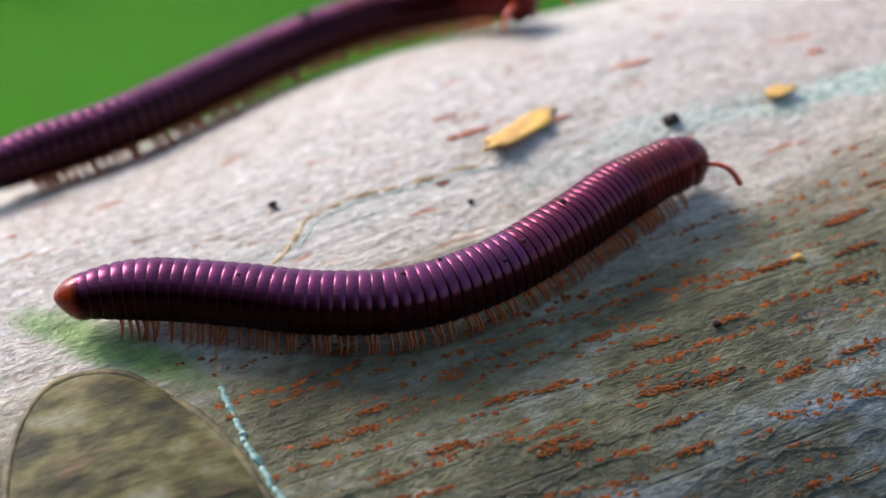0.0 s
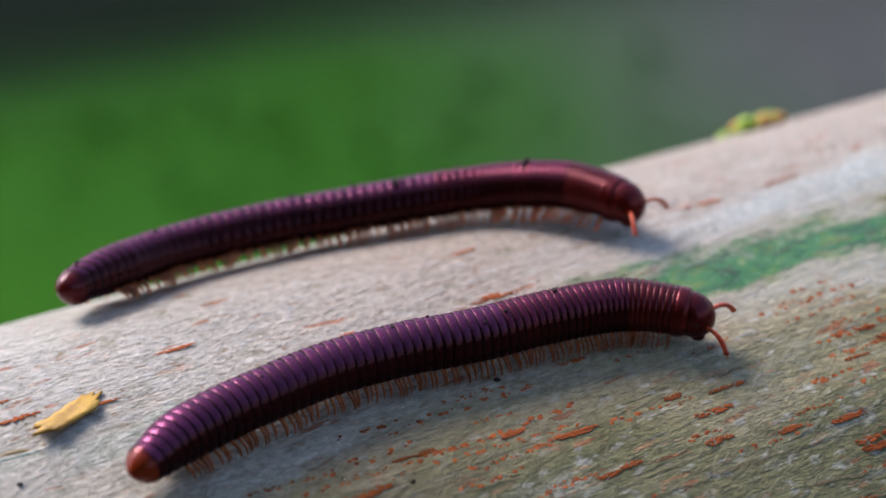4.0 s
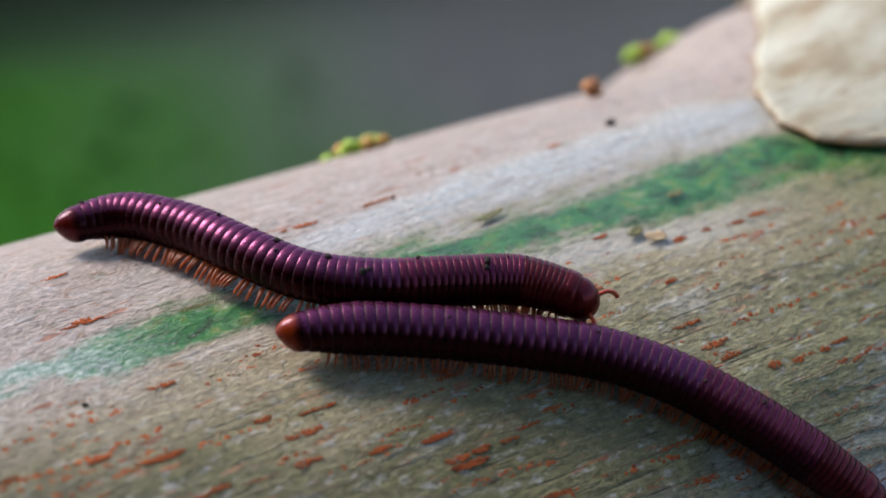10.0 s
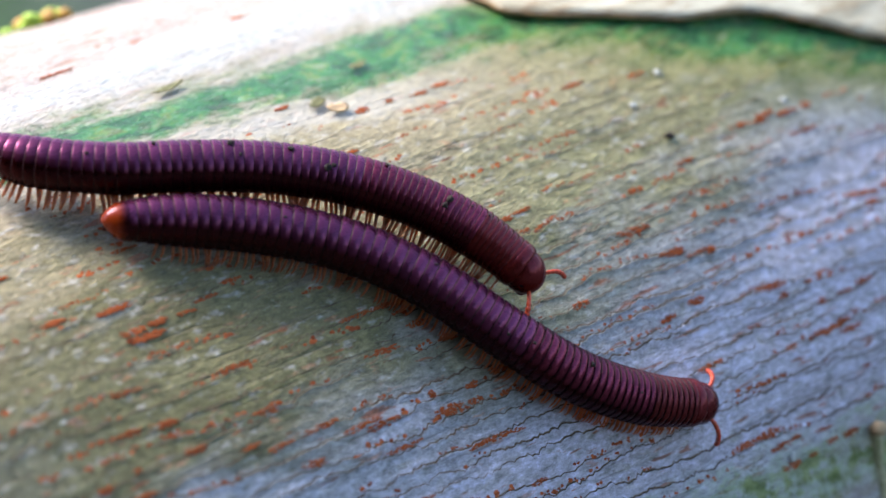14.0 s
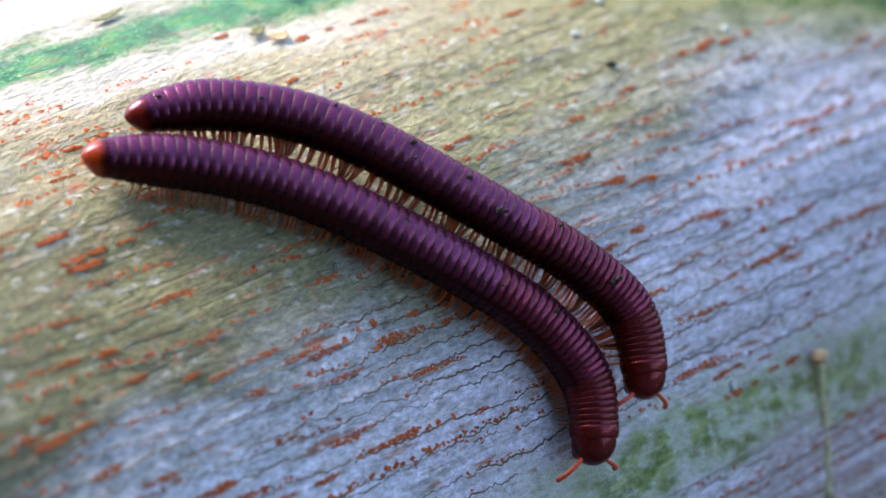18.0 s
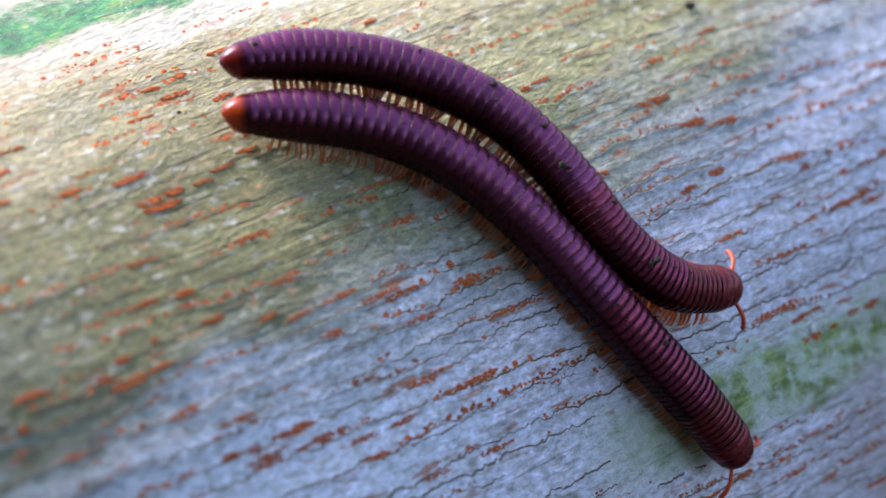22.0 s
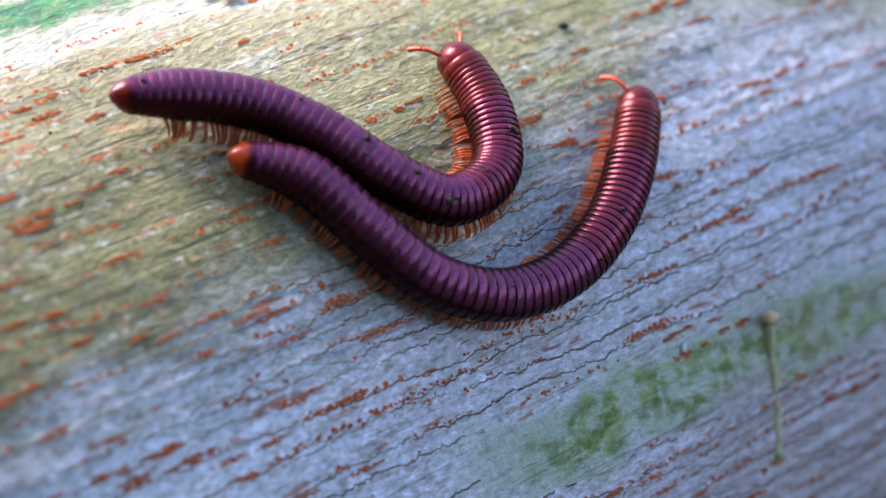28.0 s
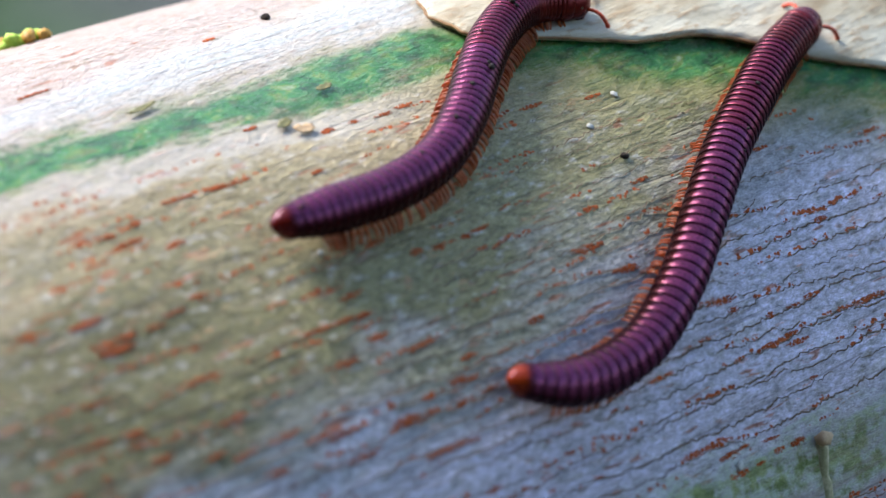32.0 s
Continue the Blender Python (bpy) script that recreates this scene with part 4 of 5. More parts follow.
def build_cracks():
    """Thin jagged cracks along the grain, each with a lifted lip of bark on one side."""
    verts, faces, which = [], [], []
    for n in range(62):
        run = 0
        for k in range(0, 620):
            u = 8 + k * 0.4
            v = crack_at(n, u)
            gape = 0.42 + 1.1 * noise.noise(Vector((u * 0.045, n * 5.1, 8.0))) + 0.55 * noise.noise(Vector((u * 0.25, n * 5.1, 9.0)))
            gape = gape * (0.45 + 0.55 * ease(18, 46, v)) + 0.25 * ease(35, 55, v) + 0.18 * ease(44, 56, v) * ease(84, 70, v)
            inside = (u - 20) ** 2 / 150 + (v - 33) ** 2 / 480 < 1
            if gape < 0.38 or inside or in_stripe(u, v) or abs(v - 63.2 - 0.04 * u) < 4.5 and 176 < u < 250 or u > 204 and v < 20 + (u - 204) * 0.45:
                run = 0
                continue
            w = (0.045 + 0.115 * min(gape, 1.1)) * (0.7 + 0.6 * abs(noise.noise(Vector((u * 0.9, n * 2.3, 4.0)))))
            deg = w / 1000 / LOG_R * 57.3
            lip = (0.00006 + 0.00018 * abs(noise.noise(Vector((u * 0.3, n * 1.3, 6.0))))) * min(gape, 1.0)
            b = len(verts)
            base = bark_lift(u, v)
            verts += [log_point(u, v - deg * (0.75 + 0.6 * gape), base + 0.00001), log_point(u, v - deg * 0.5, base + 0.00003), log_point(u, v + deg * 0.35, base + 0.00002),
                      log_point(u, v + deg * 0.5, base + 0.00004 + lip), log_point(u, v + deg * 2.6, base - 0.00003)]
            if run:
                for j in range(4):
                    faces.append((b - 5 + j, b - 4 + j, b + 1 + j, b + j))
                    which.append((2 if u > 118 else 1, 0, 1, 1)[j])
            run += 1
    me = mesh_of("bark_cracks", verts, [f[::-1] for f in faces], CRACK, BARK, CRACK_EDGE)
    for poly, i in zip(me.polygons, which):
        poly.material_index = i
    ob = child("bark_cracks", me, log, "thin jagged dark cracks along the bark")
    ob["kind"] = "stuff"


def in_stripe(u, v):
    """Whether a place lies on the green stripe."""
    centre = max(7.6 + 0.052 * (u - 72), 15.2 + 0.47 * (u - 206))
    return abs(v - centre) < 1.5 * min(1.5 + 0.024 * (u - 72), 4.6) and u > 90


def build_lenticels():
    rng = random.Random(11)
    meshes, dark_meshes = [lenticel_mesh(rng, RUST) for _ in range(9)], [lenticel_mesh(rng, RUST_DARK) for _ in range(6)]
    middle = [(133.3, 30.7), (140.4, 31.6), (141.7, 35.1), (147.9, 40.5), (135.9, 39.0), (138.1, 42.9), (133.8, 42.3), (148.6, 45.1), (144.7, 47.5), (139.3, 45.9), (147.9, 48.4), (153.1, 48.3), (160.1, 50.2),
              (164.2, 44.4), (150.4, 50.9), (160.9, 52.7), (168.0, 51.3), (169.9, 55.2), (172.9, 55.3), (157.6, 49.6), (125.3, 46.8), (131.8, 47.7), (128.1, 47.9), (131.6, 51.9), (136.3, 54.1), (142.0, 57.0),
              (137.7, 57.8), (148.1, 59.8), (153.8, 59.9), (160.3, 57.4), (161.7, 59.4), (164.8, 59.4), (157.6, 57.6), (174.4, 60.3), (154.9, 65.1), (162.7, 65.4)]
    upper = [(199.4, 52.1), (204.1, 51.7), (215.2, 53.5), (201.8, 57.6), (205.0, 46.9), (202.4, 65.5), (206.0, 65.5), (187.2, 78.4), (193.4, 78.0), (198.6, 78.4), (205.7, 82.5), (213.7, 85.6), (118.9, 51.4), (118.3, 45.7),
             (159.9, 22.3), (164.7, 22.6), (167.6, 22.9), (158.1, 1.0), (139.4, 31.6), (153.6, 33.0), (145.9, 26.1), (151.2, 25.0), (155.5, 27.1), (169.9, 38.7), (174.7, 45.6), (179.2, 48.3), (189.8, 47.7), (216.8, 28.3),
             (208.1, 26.8), (231.5, 31.7), (213.6, 39.0), (205.1, 39.8), (201.4, 43.3), (204.5, 46.6), (214.3, 53.2), (222.8, 60.0), (236.3, 59.1)]
    foot = [(90.2, 22.3), (89.7, 25.2), (75.3, 27.5), (68.2, 27.3), (63.9, 25.4), (58.1, 28.2), (53.7, 27.8), (42.5, 25.0), (55.4, 32.5), (66.3, 34.1), (66.5, 36.6), (46.7, 30.0), (37.1, 26.4), (78.3, 33.5), (71.6, 31.7),
            (66.4, 31.3), (50.3, 24.4), (84.5, 33.4), (41.0, 31.0), (82.9, -0.5), (64.2, 2.2), (116.6, 5.0), (63.3, -0.5), (72.6, 3.5), (113.2, 23.5), (101.1, 29.4), (90.6, 22.2), (116.5, 5.4), (118.3, 15.9), (107.2, 21.4),
            (113.4, 23.6), (124.9, 23.5), (127.5, 26.4), (140.0, 31.7), (141.6, 35.0), (133.9, 30.6), (126.0, 29.2), (176.0, 33.0), (176.8, 34.7), (174.7, 30.1)]
    spots = [(u, v, rng.uniform(2.0, 4.8), rng.uniform(0.55, 0.9)) for u, v in middle + upper + foot]
    while len(spots) < 290:
        u, n = rng.uniform(20, 250), rng.randrange(2, 60)
        for _ in range(rng.randrange(1, 5)):
            v = crack_at(n, u) - 0.35
            if not (v < 20 and rng.random() < 0.6 or (u - 20) ** 2 / 150 + (v - 33) ** 2 / 480 < 1 or u > 205 and v < 34):
                spots.append((u, v, rng.uniform(0.9, 3.2), rng.uniform(0.4, 0.95)))
            u += rng.uniform(2.0, 4.5)
    spots = spots[:290]
    for u, v, long, wide in spots:
        if in_stripe(u, v):
            v += 9.0
        ob = child("lenticel", rng.choice(dark_meshes if u < 106 and v > 14 else meshes), log)
        ob.matrix_basis = log_frame(u, v, bark_lift(u, v) + 0.00005, rng.uniform(-5, 3)) @ Matrix.Diagonal((long / 1000, wide * 1.2 / 1000, 0.00036, 1))


def build_flecks():
    """Rust flecks too small to count, in chains along the cracks."""
    rng = random.Random(17)
    verts, faces = [], []
    chains = [(rng.uniform(18, 252), rng.randrange(3, 61), rng.uniform(0.7, 1.6)) for _ in range(900)]
    # thicker chains on the darker stretch near the leaf scar
    chains += [(rng.uniform(34, 112), rng.randrange(17, 33), rng.uniform(1.0, 1.7)) for _ in range(90)]
    for u, n, size in chains:
        for _ in range(rng.randrange(2, 9)):
            v = crack_at(n, u) - 0.3
            if not (v < 14 or in_stripe(u, v) or abs(v - 63.2 - 0.04 * u) < 4 and 174 < u < 246 or (u - 20) ** 2 / 150 + (v - 33) ** 2 / 480 < 1 or u > 205 and v < 34):
                long, wide = rng.uniform(0.3, 1.1) * size, rng.uniform(0.2, 0.5) * size
                for _ in range(rng.randrange(2, 6)):
                    x, c, b, m = u + rng.uniform(-0.5, 0.5) * long, v + rng.uniform(-0.4, 0.4) * wide, len(verts), 6
                    base, w = bark_lift(x, c), rng.uniform(0.10, 0.24) * size
                    verts.append(log_point(x, c, base + rng.uniform(0.00005, 0.00012)))
                    for q in range(m):
                        turn, f = 2 * math.pi * q / m, w * rng.uniform(0.7, 1.3)
                        verts.append(log_point(x + 1.25 * f * math.cos(turn), c + 0.78 * f * math.sin(turn), base - 0.00003))
                    faces += [(b, b + 1 + q, b + 1 + (q + 1) % m) for q in range(m)]
            u += rng.uniform(0.5, 1.7) * size
    ob = child("rust_flecks", mesh_of("rust_flecks", verts, faces, FLECK), log, "chains of small rust-orange flecks on the bark")
    ob["kind"] = "stuff"


build_cracks()
build_lenticels()
build_flecks()

# ---------- scraps, moss and grit on the log ----------


def lay(name, mesh, m, label, category, group=""):
    ob = new(name, mesh)
    ob.matrix_basis = m
    return tagged(ob, label, category, group)


def moss_tuft(rng, u, v, size, label, tips=3):
    """A small tuft of moss: a cushion of leafy lobes with yellow tips."""
    root = new("moss_tuft")
    root.matrix_basis = log_frame(u, v, 0.0)
    tagged(root, label, "moss")
    for k in range(9):
        bm = lump(rng, size * rng.uniform(0.16, 0.34), (1.3, 1.0, rng.uniform(0.6, 1.1)), 0.5)
        ob = child("lobe", to_mesh("lobe", bm, LIME if k % tips else YELLOW), root)
        ob.matrix_basis = pose(rng.uniform(-0.9, 0.9) * size, rng.uniform(-0.4, 0.4) * size, -0.0002, 0, 0, rng.uniform(0, 360))


def build_scraps():
    rng = random.Random(21)
    lay("petal_scrap", scrap_mesh(rng, "petal_scrap", 0.0088, 0.0034, 0.00030, 0.0003, YELLOW, 26, 0.25), log_frame(68.6, 3.9, 0.0002, 27), "curled yellow petal scrap lying on the bark", "plant scrap")
    lay("petal_scrap", scrap_mesh(rng, "petal_scrap", 0.0030, 0.0019, 0.0002, 0.0002, YELLOW), log_frame(93.4, 7.9, 0.0003, -10), "small yellow petal scrap lying on the bark", "plant scrap")
    lay("husk_scrap", scrap_mesh(rng, "husk_scrap", 0.0026, 0.0015, 0.0001, 0.0003, TAN), log_frame(180.3, 19.6, 0.0002, -20), "tan husk scrap lying on the bark", "plant scrap")
    lay("leaf_scrap", scrap_mesh(rng, "leaf_scrap", 0.0024, 0.0012, 0.0001, 0.0002, OLIVE), log_frame(178.8, 18.0, 0.0002, 15), "dark olive leaf scrap lying on the bark", "plant scrap")
    lay("leaf_scrap", scrap_mesh(rng, "leaf_scrap", 0.0024, 0.0010, 0.0001, 0.0002, OLIVE), log_frame(187.5, 15.0, 0.0002, 10), "olive leaf scrap lying on the green stripe", "plant scrap")
    lay("leaf_scrap", scrap_mesh(rng, "leaf_scrap", 0.0038, 0.0010, 0.0001, 0.0002, OLIVE), log_frame(166.0, 9.2, 0.0002, 8), "narrow olive leaf scrap on the pale strip", "plant scrap")
    lay("leaf_scrap", scrap_mesh(rng, "leaf_scrap", 0.0018, 0.0009, 0.0001, 0.0004, LIME), log_frame(37.5, 9.4, 0.0002, 5), "bright lime green leaf scrap on the bark", "plant scrap")
    grit = [(214.1, 36.0, 0.9), (74.0, 27.7, 0.7), (82.3, 7.4, 1.5), (193.2, -0.6, 1.1), (226.0, 34.0, 0.4), (95.0, 22.5, 0.5), (110.0, 15.0, 0.6), (44.0, 2.5, 0.7), (150.0, 27.0, 0.4), (207.5, 79.0, 0.5), (60.5, 9.0, 0.5)]
    for u, v, size in grit:
        lay("soil_crumb", to_mesh("soil_crumb", lump(rng, size / 2000, (1.2, 1, 0.8), 0.45), SOIL), log_frame(u, v, -0.0001, rng.uniform(0, 360)), "small black soil crumb stuck to the bark", "soil crumb", "soil crumbs on the log")
    lay("yellow_grain", to_mesh("yellow_grain", lump(rng, 0.00065, (1.2, 1, 0.8), 0.7, 1), YELLOW), log_frame(84.4, 24.5, -0.0002), "round dull yellow grain stuck to the bark", "grain")
    for u, v, size in [(219.5, 29.0, 0.9), (213, 31.5, 0.8), (170, 33.5, 0.7), (178, 37, 0.5), (166, 40.5, 0.5), (208, 68.5, 0.9), (232, 37, 0.9)]:
        lay("white_grain", to_mesh("white_grain", lump(rng, size / 2000, (1.3, 1, 0.5), 0.4), WHITE), log_frame(u, v, -0.0001, rng.uniform(0, 360)), "pale waxy grain on the bark", "grain", "pale grains on the log")
    moss_tuft(rng, 171.0, -19.5, 0.0048, "yellow-green moss tuft on top of the log")
    moss_tuft(rng, 226.0, -27.0, 0.0050, "lime green moss tuft near the leaf sheath", 9)
    lay("bud_husk", to_mesh("bud_husk", lump(rng, 0.0012, (1.1, 0.8, 1.1), 0.5), HUSK), log_frame(201.5, -12.0, -0.0002), "orange-brown bud husk on top of the log", "plant scrap")
    # dry stalk with a pale broken tip
    stalk = new("dry_stalk")
    stalk.matrix_basis = log_frame(221.1, 69.7, 0.0)
    tagged(stalk, "thin dry olive stalk with a pale tip on the bark", "stalk")
    inv = stalk.matrix_basis.inverted()
    path = [inv @ log_point(221.1 - 0.16 * k + 0.3 * noise.noise(Vector((k * 0.4, 0, 0))), 69.9 + 0.85 * k, -0.00045) for k in range(17)]
    child("stem", mesh_of("stem", *tube(path, [0.00086 + 0.00012 * math.sin(k * 1.3) + 0.00006 * math.sin(k * 2.9) for k in range(17)], 8), STALK), stalk)
    bm = lump(rng, 0.0011, (1.1, 0.9, 0.8), 0.5, 2)
    child("tip", to_mesh("tip", bm, TAN), stalk, "pale broken tip")


build_scraps()

# ---------- movement ----------


def crawl(track, t, *points):
    """One moment of a body: places along it from tail to head, millimetres along the log, degrees from its top and, where it climbs, millimetres of lift."""
    track.append((t, [p if len(p) == 3 else (*p, 0.0) for p in points]))


def spline(points, s):
    """A smooth curve through evenly spaced points, s from 0 to 1."""
    n = len(points) - 1
    k = min(max(int(s * n), 0), n - 1)
    f = s * n - k
    at = [Vector(points[min(max(k + d, 0), n)]) for d in (-1, 0, 1, 2)]
    if k == 0:
        at[0] = at[1] * 2 - at[2]
    if k == n - 1:
        at[3] = at[2] * 2 - at[1]
    a, b, c, d = at
    return 0.5 * (2 * b + (c - a) * f + (2 * a - 5 * b + 4 * c - d) * f * f + (3 * b - a - 3 * c + d) * f ** 3)


def body_frame(points, s):
    """The pose of the body's axis at s: x towards the head, z away from the bark."""
    def axis(q):
        u, v, lift = spline(points, min(max(q, 0), 1))
        return log_point(u, v, RIDE + lift / 1000)
    v = spline(points, s)[1]
    here = axis(s)
    ahead = (axis(s + 0.012) - axis(s - 0.012)).normalized()
    up = Vector((0, -math.sin(radians(v)), math.cos(radians(v))))
    side = up.cross(ahead).normalized()
    m = Matrix((ahead, side, ahead.cross(side))).transposed().to_4x4()
    m.translation = here
    return m


def drive(body, track, seed):
    """Key every ring, the head and the tail along the track, and the legs in waves."""
    rng = random.Random(seed)
    base = log_frame(*track[0][1][4][:2])
    body["root"].matrix_basis = base
    inv = base.inverted()
    places = [(body["tail"], 0.027)] + list(zip(body["rings"], RING_AT)) + [(body["head"], 0.962)]
    for ob, s in places:
        keep = ob.scale.copy()
        walk(ob, [(t, inv @ body_frame(points, s)) for t, points in track])
        ob.scale = keep
    period = 0.8
    for leg, at, side, n in body["legs"]:
        start = (n * 0.085 + (0.05 if side > 0 else 0.0)) % 1.0 * period
        times = [0.0]
        t = start
        while t < 31.9:
            if t > 0.1:
                times.append(t)
            t += period / 2
        times.append(32.0)
        flip = 1 if start > 0.1 else -1
        rows, splay = [], rng.uniform(-9, 9)
        for i, t in enumerate(times):
            swing = 11 * (1 if i % 2 else -1) * flip + splay
            rows.append((t, pose(*at, 6 * side if i % 2 else -4 * side, 0, side * swing)))
        walk(leg, rows)
    for feeler, side in body["feelers"]:
        rows = [(k * 1.0, pose(0.0024, side * 0.0016, -0.0004, 0, rng.uniform(-14, 14), side * rng.uniform(-16, 12))) for k in range(33)]
        walk(feeler, rows)


def motions():
    speckled_crawl, plain_crawl = [], []
    crawl(speckled_crawl, 0.0, (17.7, -10.5), (26.6, -12.4), (35.6, -13.1, 0.1), (44.3, -15.5, 0.2), (52.2, -17.7, 0.4), (59.8, -18.5, 0.6), (68.6, -18.9, 0.6), (75.4, -15.7, 0.5), (78.6, -10.1, 0.1))
    crawl(speckled_crawl, 1.0, (31.1, -9.8, 0.1), (37.4, -15.0, 0.2), (45.5, -17.0, 0.3), (53.9, -17.0, 0.4), (62.3, -17.4, 0.5), (71.0, -17.8, 0.5), (79.6, -16.7, 0.4), (87.5, -14.1, 0.2), (93.4, -9.3, 0.1))
    crawl(speckled_crawl, 2.0, (46.3, -12.0, 0.1), (53.7, -15.5, 0.3), (62.5, -16.7, 0.3), (71.1, -15.6, 0.4), (80.0, -16.0, 0.4), (89.0, -16.5, 0.4), (97.5, -15.6, 0.4), (105.7, -13.2, 0.2), (110.4, -7.7))
    crawl(speckled_crawl, 3.0, (61.6, -14.3, 0.2), (70.2, -16.7, 0.4), (79.2, -15.7, 0.4), (88.3, -14.2, 0.3), (97.7, -14.3, 0.2), (106.7, -14.7, 0.3), (116.1, -15.6, 0.3), (124.3, -13.1, 0.1), (127.2, -6.0))
    crawl(speckled_crawl, 3.5, (68.3, -11.5, 0.1), (76.7, -14.6, 0.3), (85.6, -15.4, 0.4), (94.8, -14.7, 0.3), (104.0, -13.9, 0.1), (113.0, -12.8, 0.1), (121.9, -11.8, 0.1), (129.3, -7.9, 0.2), (133.1, -1.8, 0.1))
    crawl(speckled_crawl, 5.5, (97.0, -8.1), (101.8, -10.3), (107.1, -11.7), (112.5, -11.5), (117.9, -10.8), (122.8, -9.4), (127.2, -7.0), (131.1, -4.0), (134.3, -0.8), (136.6, 3.1, 0.2), (138.5, 6.9, 0.5), (140.8, 10.6, 0.8), (143.6, 14.2, 1.0))
    crawl(speckled_crawl, 6.0, (101.1, -9.1), (106.2, -10.3), (111.3, -11.0), (116.4, -10.3), (121.3, -9.1), (125.9, -7.3), (130.1, -5.0), (133.2, -1.9), (135.2, 1.8, 0.2), (136.4, 5.6, 0.6), (138.0, 9.4, 1.0), (141.4, 12.4, 1.4), (145.4, 14.8, 1.7))
    crawl(speckled_crawl, 7.0, (104.0, -8.5), (109.3, -8.8), (114.6, -8.9), (119.9, -9.0), (124.9, -8.4), (129.4, -6.1), (133.1, -3.3), (135.1, 0.5), (136.4, 4.4, 0.3), (137.3, 8.4, 0.9), (139.5, 11.9, 1.4), (143.5, 14.5, 1.9), (146.5, 17.7, 2.4))
    crawl(speckled_crawl, 8.0, (109.8, -7.8), (115.0, -8.7), (120.2, -8.8, 0.1), (125.0, -7.5, 0.1), (129.0, -4.9, 0.1), (132.4, -1.9, 0.1), (134.7, 1.6, 0.2), (136.1, 5.5, 0.7), (137.4, 9.4, 1.2), (139.4, 13.1, 1.8), (143.2, 15.7, 2.2), (147.6, 17.8, 2.5), (151.3, 20.6, 2.5))
    crawl(speckled_crawl, 9.0, (117.7, -6.8), (125.5, -7.2), (130.9, -2.7, 0.1), (133.1, 3.7, 0.6), (135.2, 10.1, 1.3), (139.8, 15.1, 1.8), (146.8, 17.7, 2.2), (154.0, 20.2, 2.3), (159.1, 24.7, 2.2))
    crawl(speckled_crawl, 10.0, (121.6, -6.0), (129.1, -4.5), (133.0, 0.9, 0.2), (135.0, 7.2, 0.8), (137.9, 13.4, 1.5), (143.5, 17.5, 1.9), (150.6, 20.2, 2.1), (157.6, 22.9, 2.1), (162.9, 27.3, 1.7))
    crawl(speckled_crawl, 10.5, (123.2, -5.8), (130.1, -3.6), (133.4, 2.1, 0.3), (135.4, 8.4, 0.9), (138.6, 14.3, 1.7), (144.6, 18.0, 2.1), (151.6, 20.4, 2.3), (158.5, 23.1, 2.0), (163.3, 27.8, 1.4))
    crawl(speckled_crawl, 11.0, (126.0, -4.1), (132.3, -1.0, 0.1), (134.9, 5.2, 0.7), (136.9, 11.4, 1.5), (141.0, 16.8, 2.2), (147.6, 19.6, 2.5), (154.7, 22.0, 2.6), (161.3, 24.9, 2.3), (165.8, 29.6, 1.8))
    crawl(speckled_crawl, 12.0, (132.8, -1.3), (134.4, 4.9, 0.3), (137.0, 11.1, 1.0), (141.3, 16.6, 1.9), (147.6, 20.2, 2.4), (154.6, 22.7, 2.6), (161.5, 25.5, 2.7), (167.7, 29.3, 2.6), (172.2, 34.0, 2.3))
    crawl(speckled_crawl, 13.0, (134.1, 4.4, 0.3), (136.8, 10.7, 0.9), (141.1, 16.3, 1.7), (147.1, 20.4, 2.3), (154.2, 23.4, 2.6), (161.3, 26.2, 2.7), (168.0, 29.7, 2.8), (173.6, 34.0, 2.7), (177.3, 39.4, 2.6))
    crawl(speckled_crawl, 14.0, (137.1, 11.7, 1.0), (141.6, 17.1, 1.5), (147.7, 21.2, 2.0), (154.7, 24.0, 2.4), (161.8, 26.9, 2.6), (168.3, 30.5, 2.8), (174.0, 34.8, 2.8), (178.5, 39.8, 2.7), (181.8, 45.4, 2.6))
    crawl(speckled_crawl, 15.0, (140.0, 18.7, 1.5), (147.5, 21.5, 1.7), (154.7, 24.3, 2.0), (161.7, 27.3, 2.4), (168.3, 30.8, 2.7), (173.8, 35.5, 2.8), (178.3, 40.6, 2.7), (183.1, 45.6, 2.3), (188.6, 50.4, 1.8))
    crawl(speckled_crawl, 15.5, (142.4, 20.1, 1.5), (150.0, 22.8, 1.8), (157.5, 25.6, 2.2), (164.6, 28.9, 2.6), (171.0, 32.9, 2.7), (176.3, 37.9, 2.7), (181.1, 43.2, 2.5), (186.8, 48.1, 1.8), (193.7, 52.3, 1.1))
    crawl(speckled_crawl, 17.5, (152.3, 24.5, 1.1), (160.4, 26.3, 1.9), (167.6, 30.1, 2.5), (173.5, 35.1, 2.7), (178.6, 40.5, 2.7), (183.8, 45.9, 2.6), (189.9, 50.8, 2.4), (195.3, 56.4, 2.1), (196.4, 63.1, 1.8))
    crawl(speckled_crawl, 18.0, (153.3, 25.3, 0.9), (161.2, 27.3, 1.9), (168.3, 31.2, 2.6), (174.1, 36.2, 2.8), (179.1, 41.6, 2.7), (184.2, 47.0, 2.7), (189.7, 52.4, 2.6), (193.5, 58.3, 2.3), (191.6, 64.8, 2.0))
    crawl(speckled_crawl, 19.0, (153.1, 25.1, 1.1), (160.7, 27.3, 1.9), (167.3, 31.2, 2.6), (172.8, 36.1, 2.7), (177.6, 41.4, 2.5), (182.1, 46.9, 2.5), (186.7, 52.6, 2.4), (189.9, 58.5, 1.9), (188.5, 64.9, 1.2))
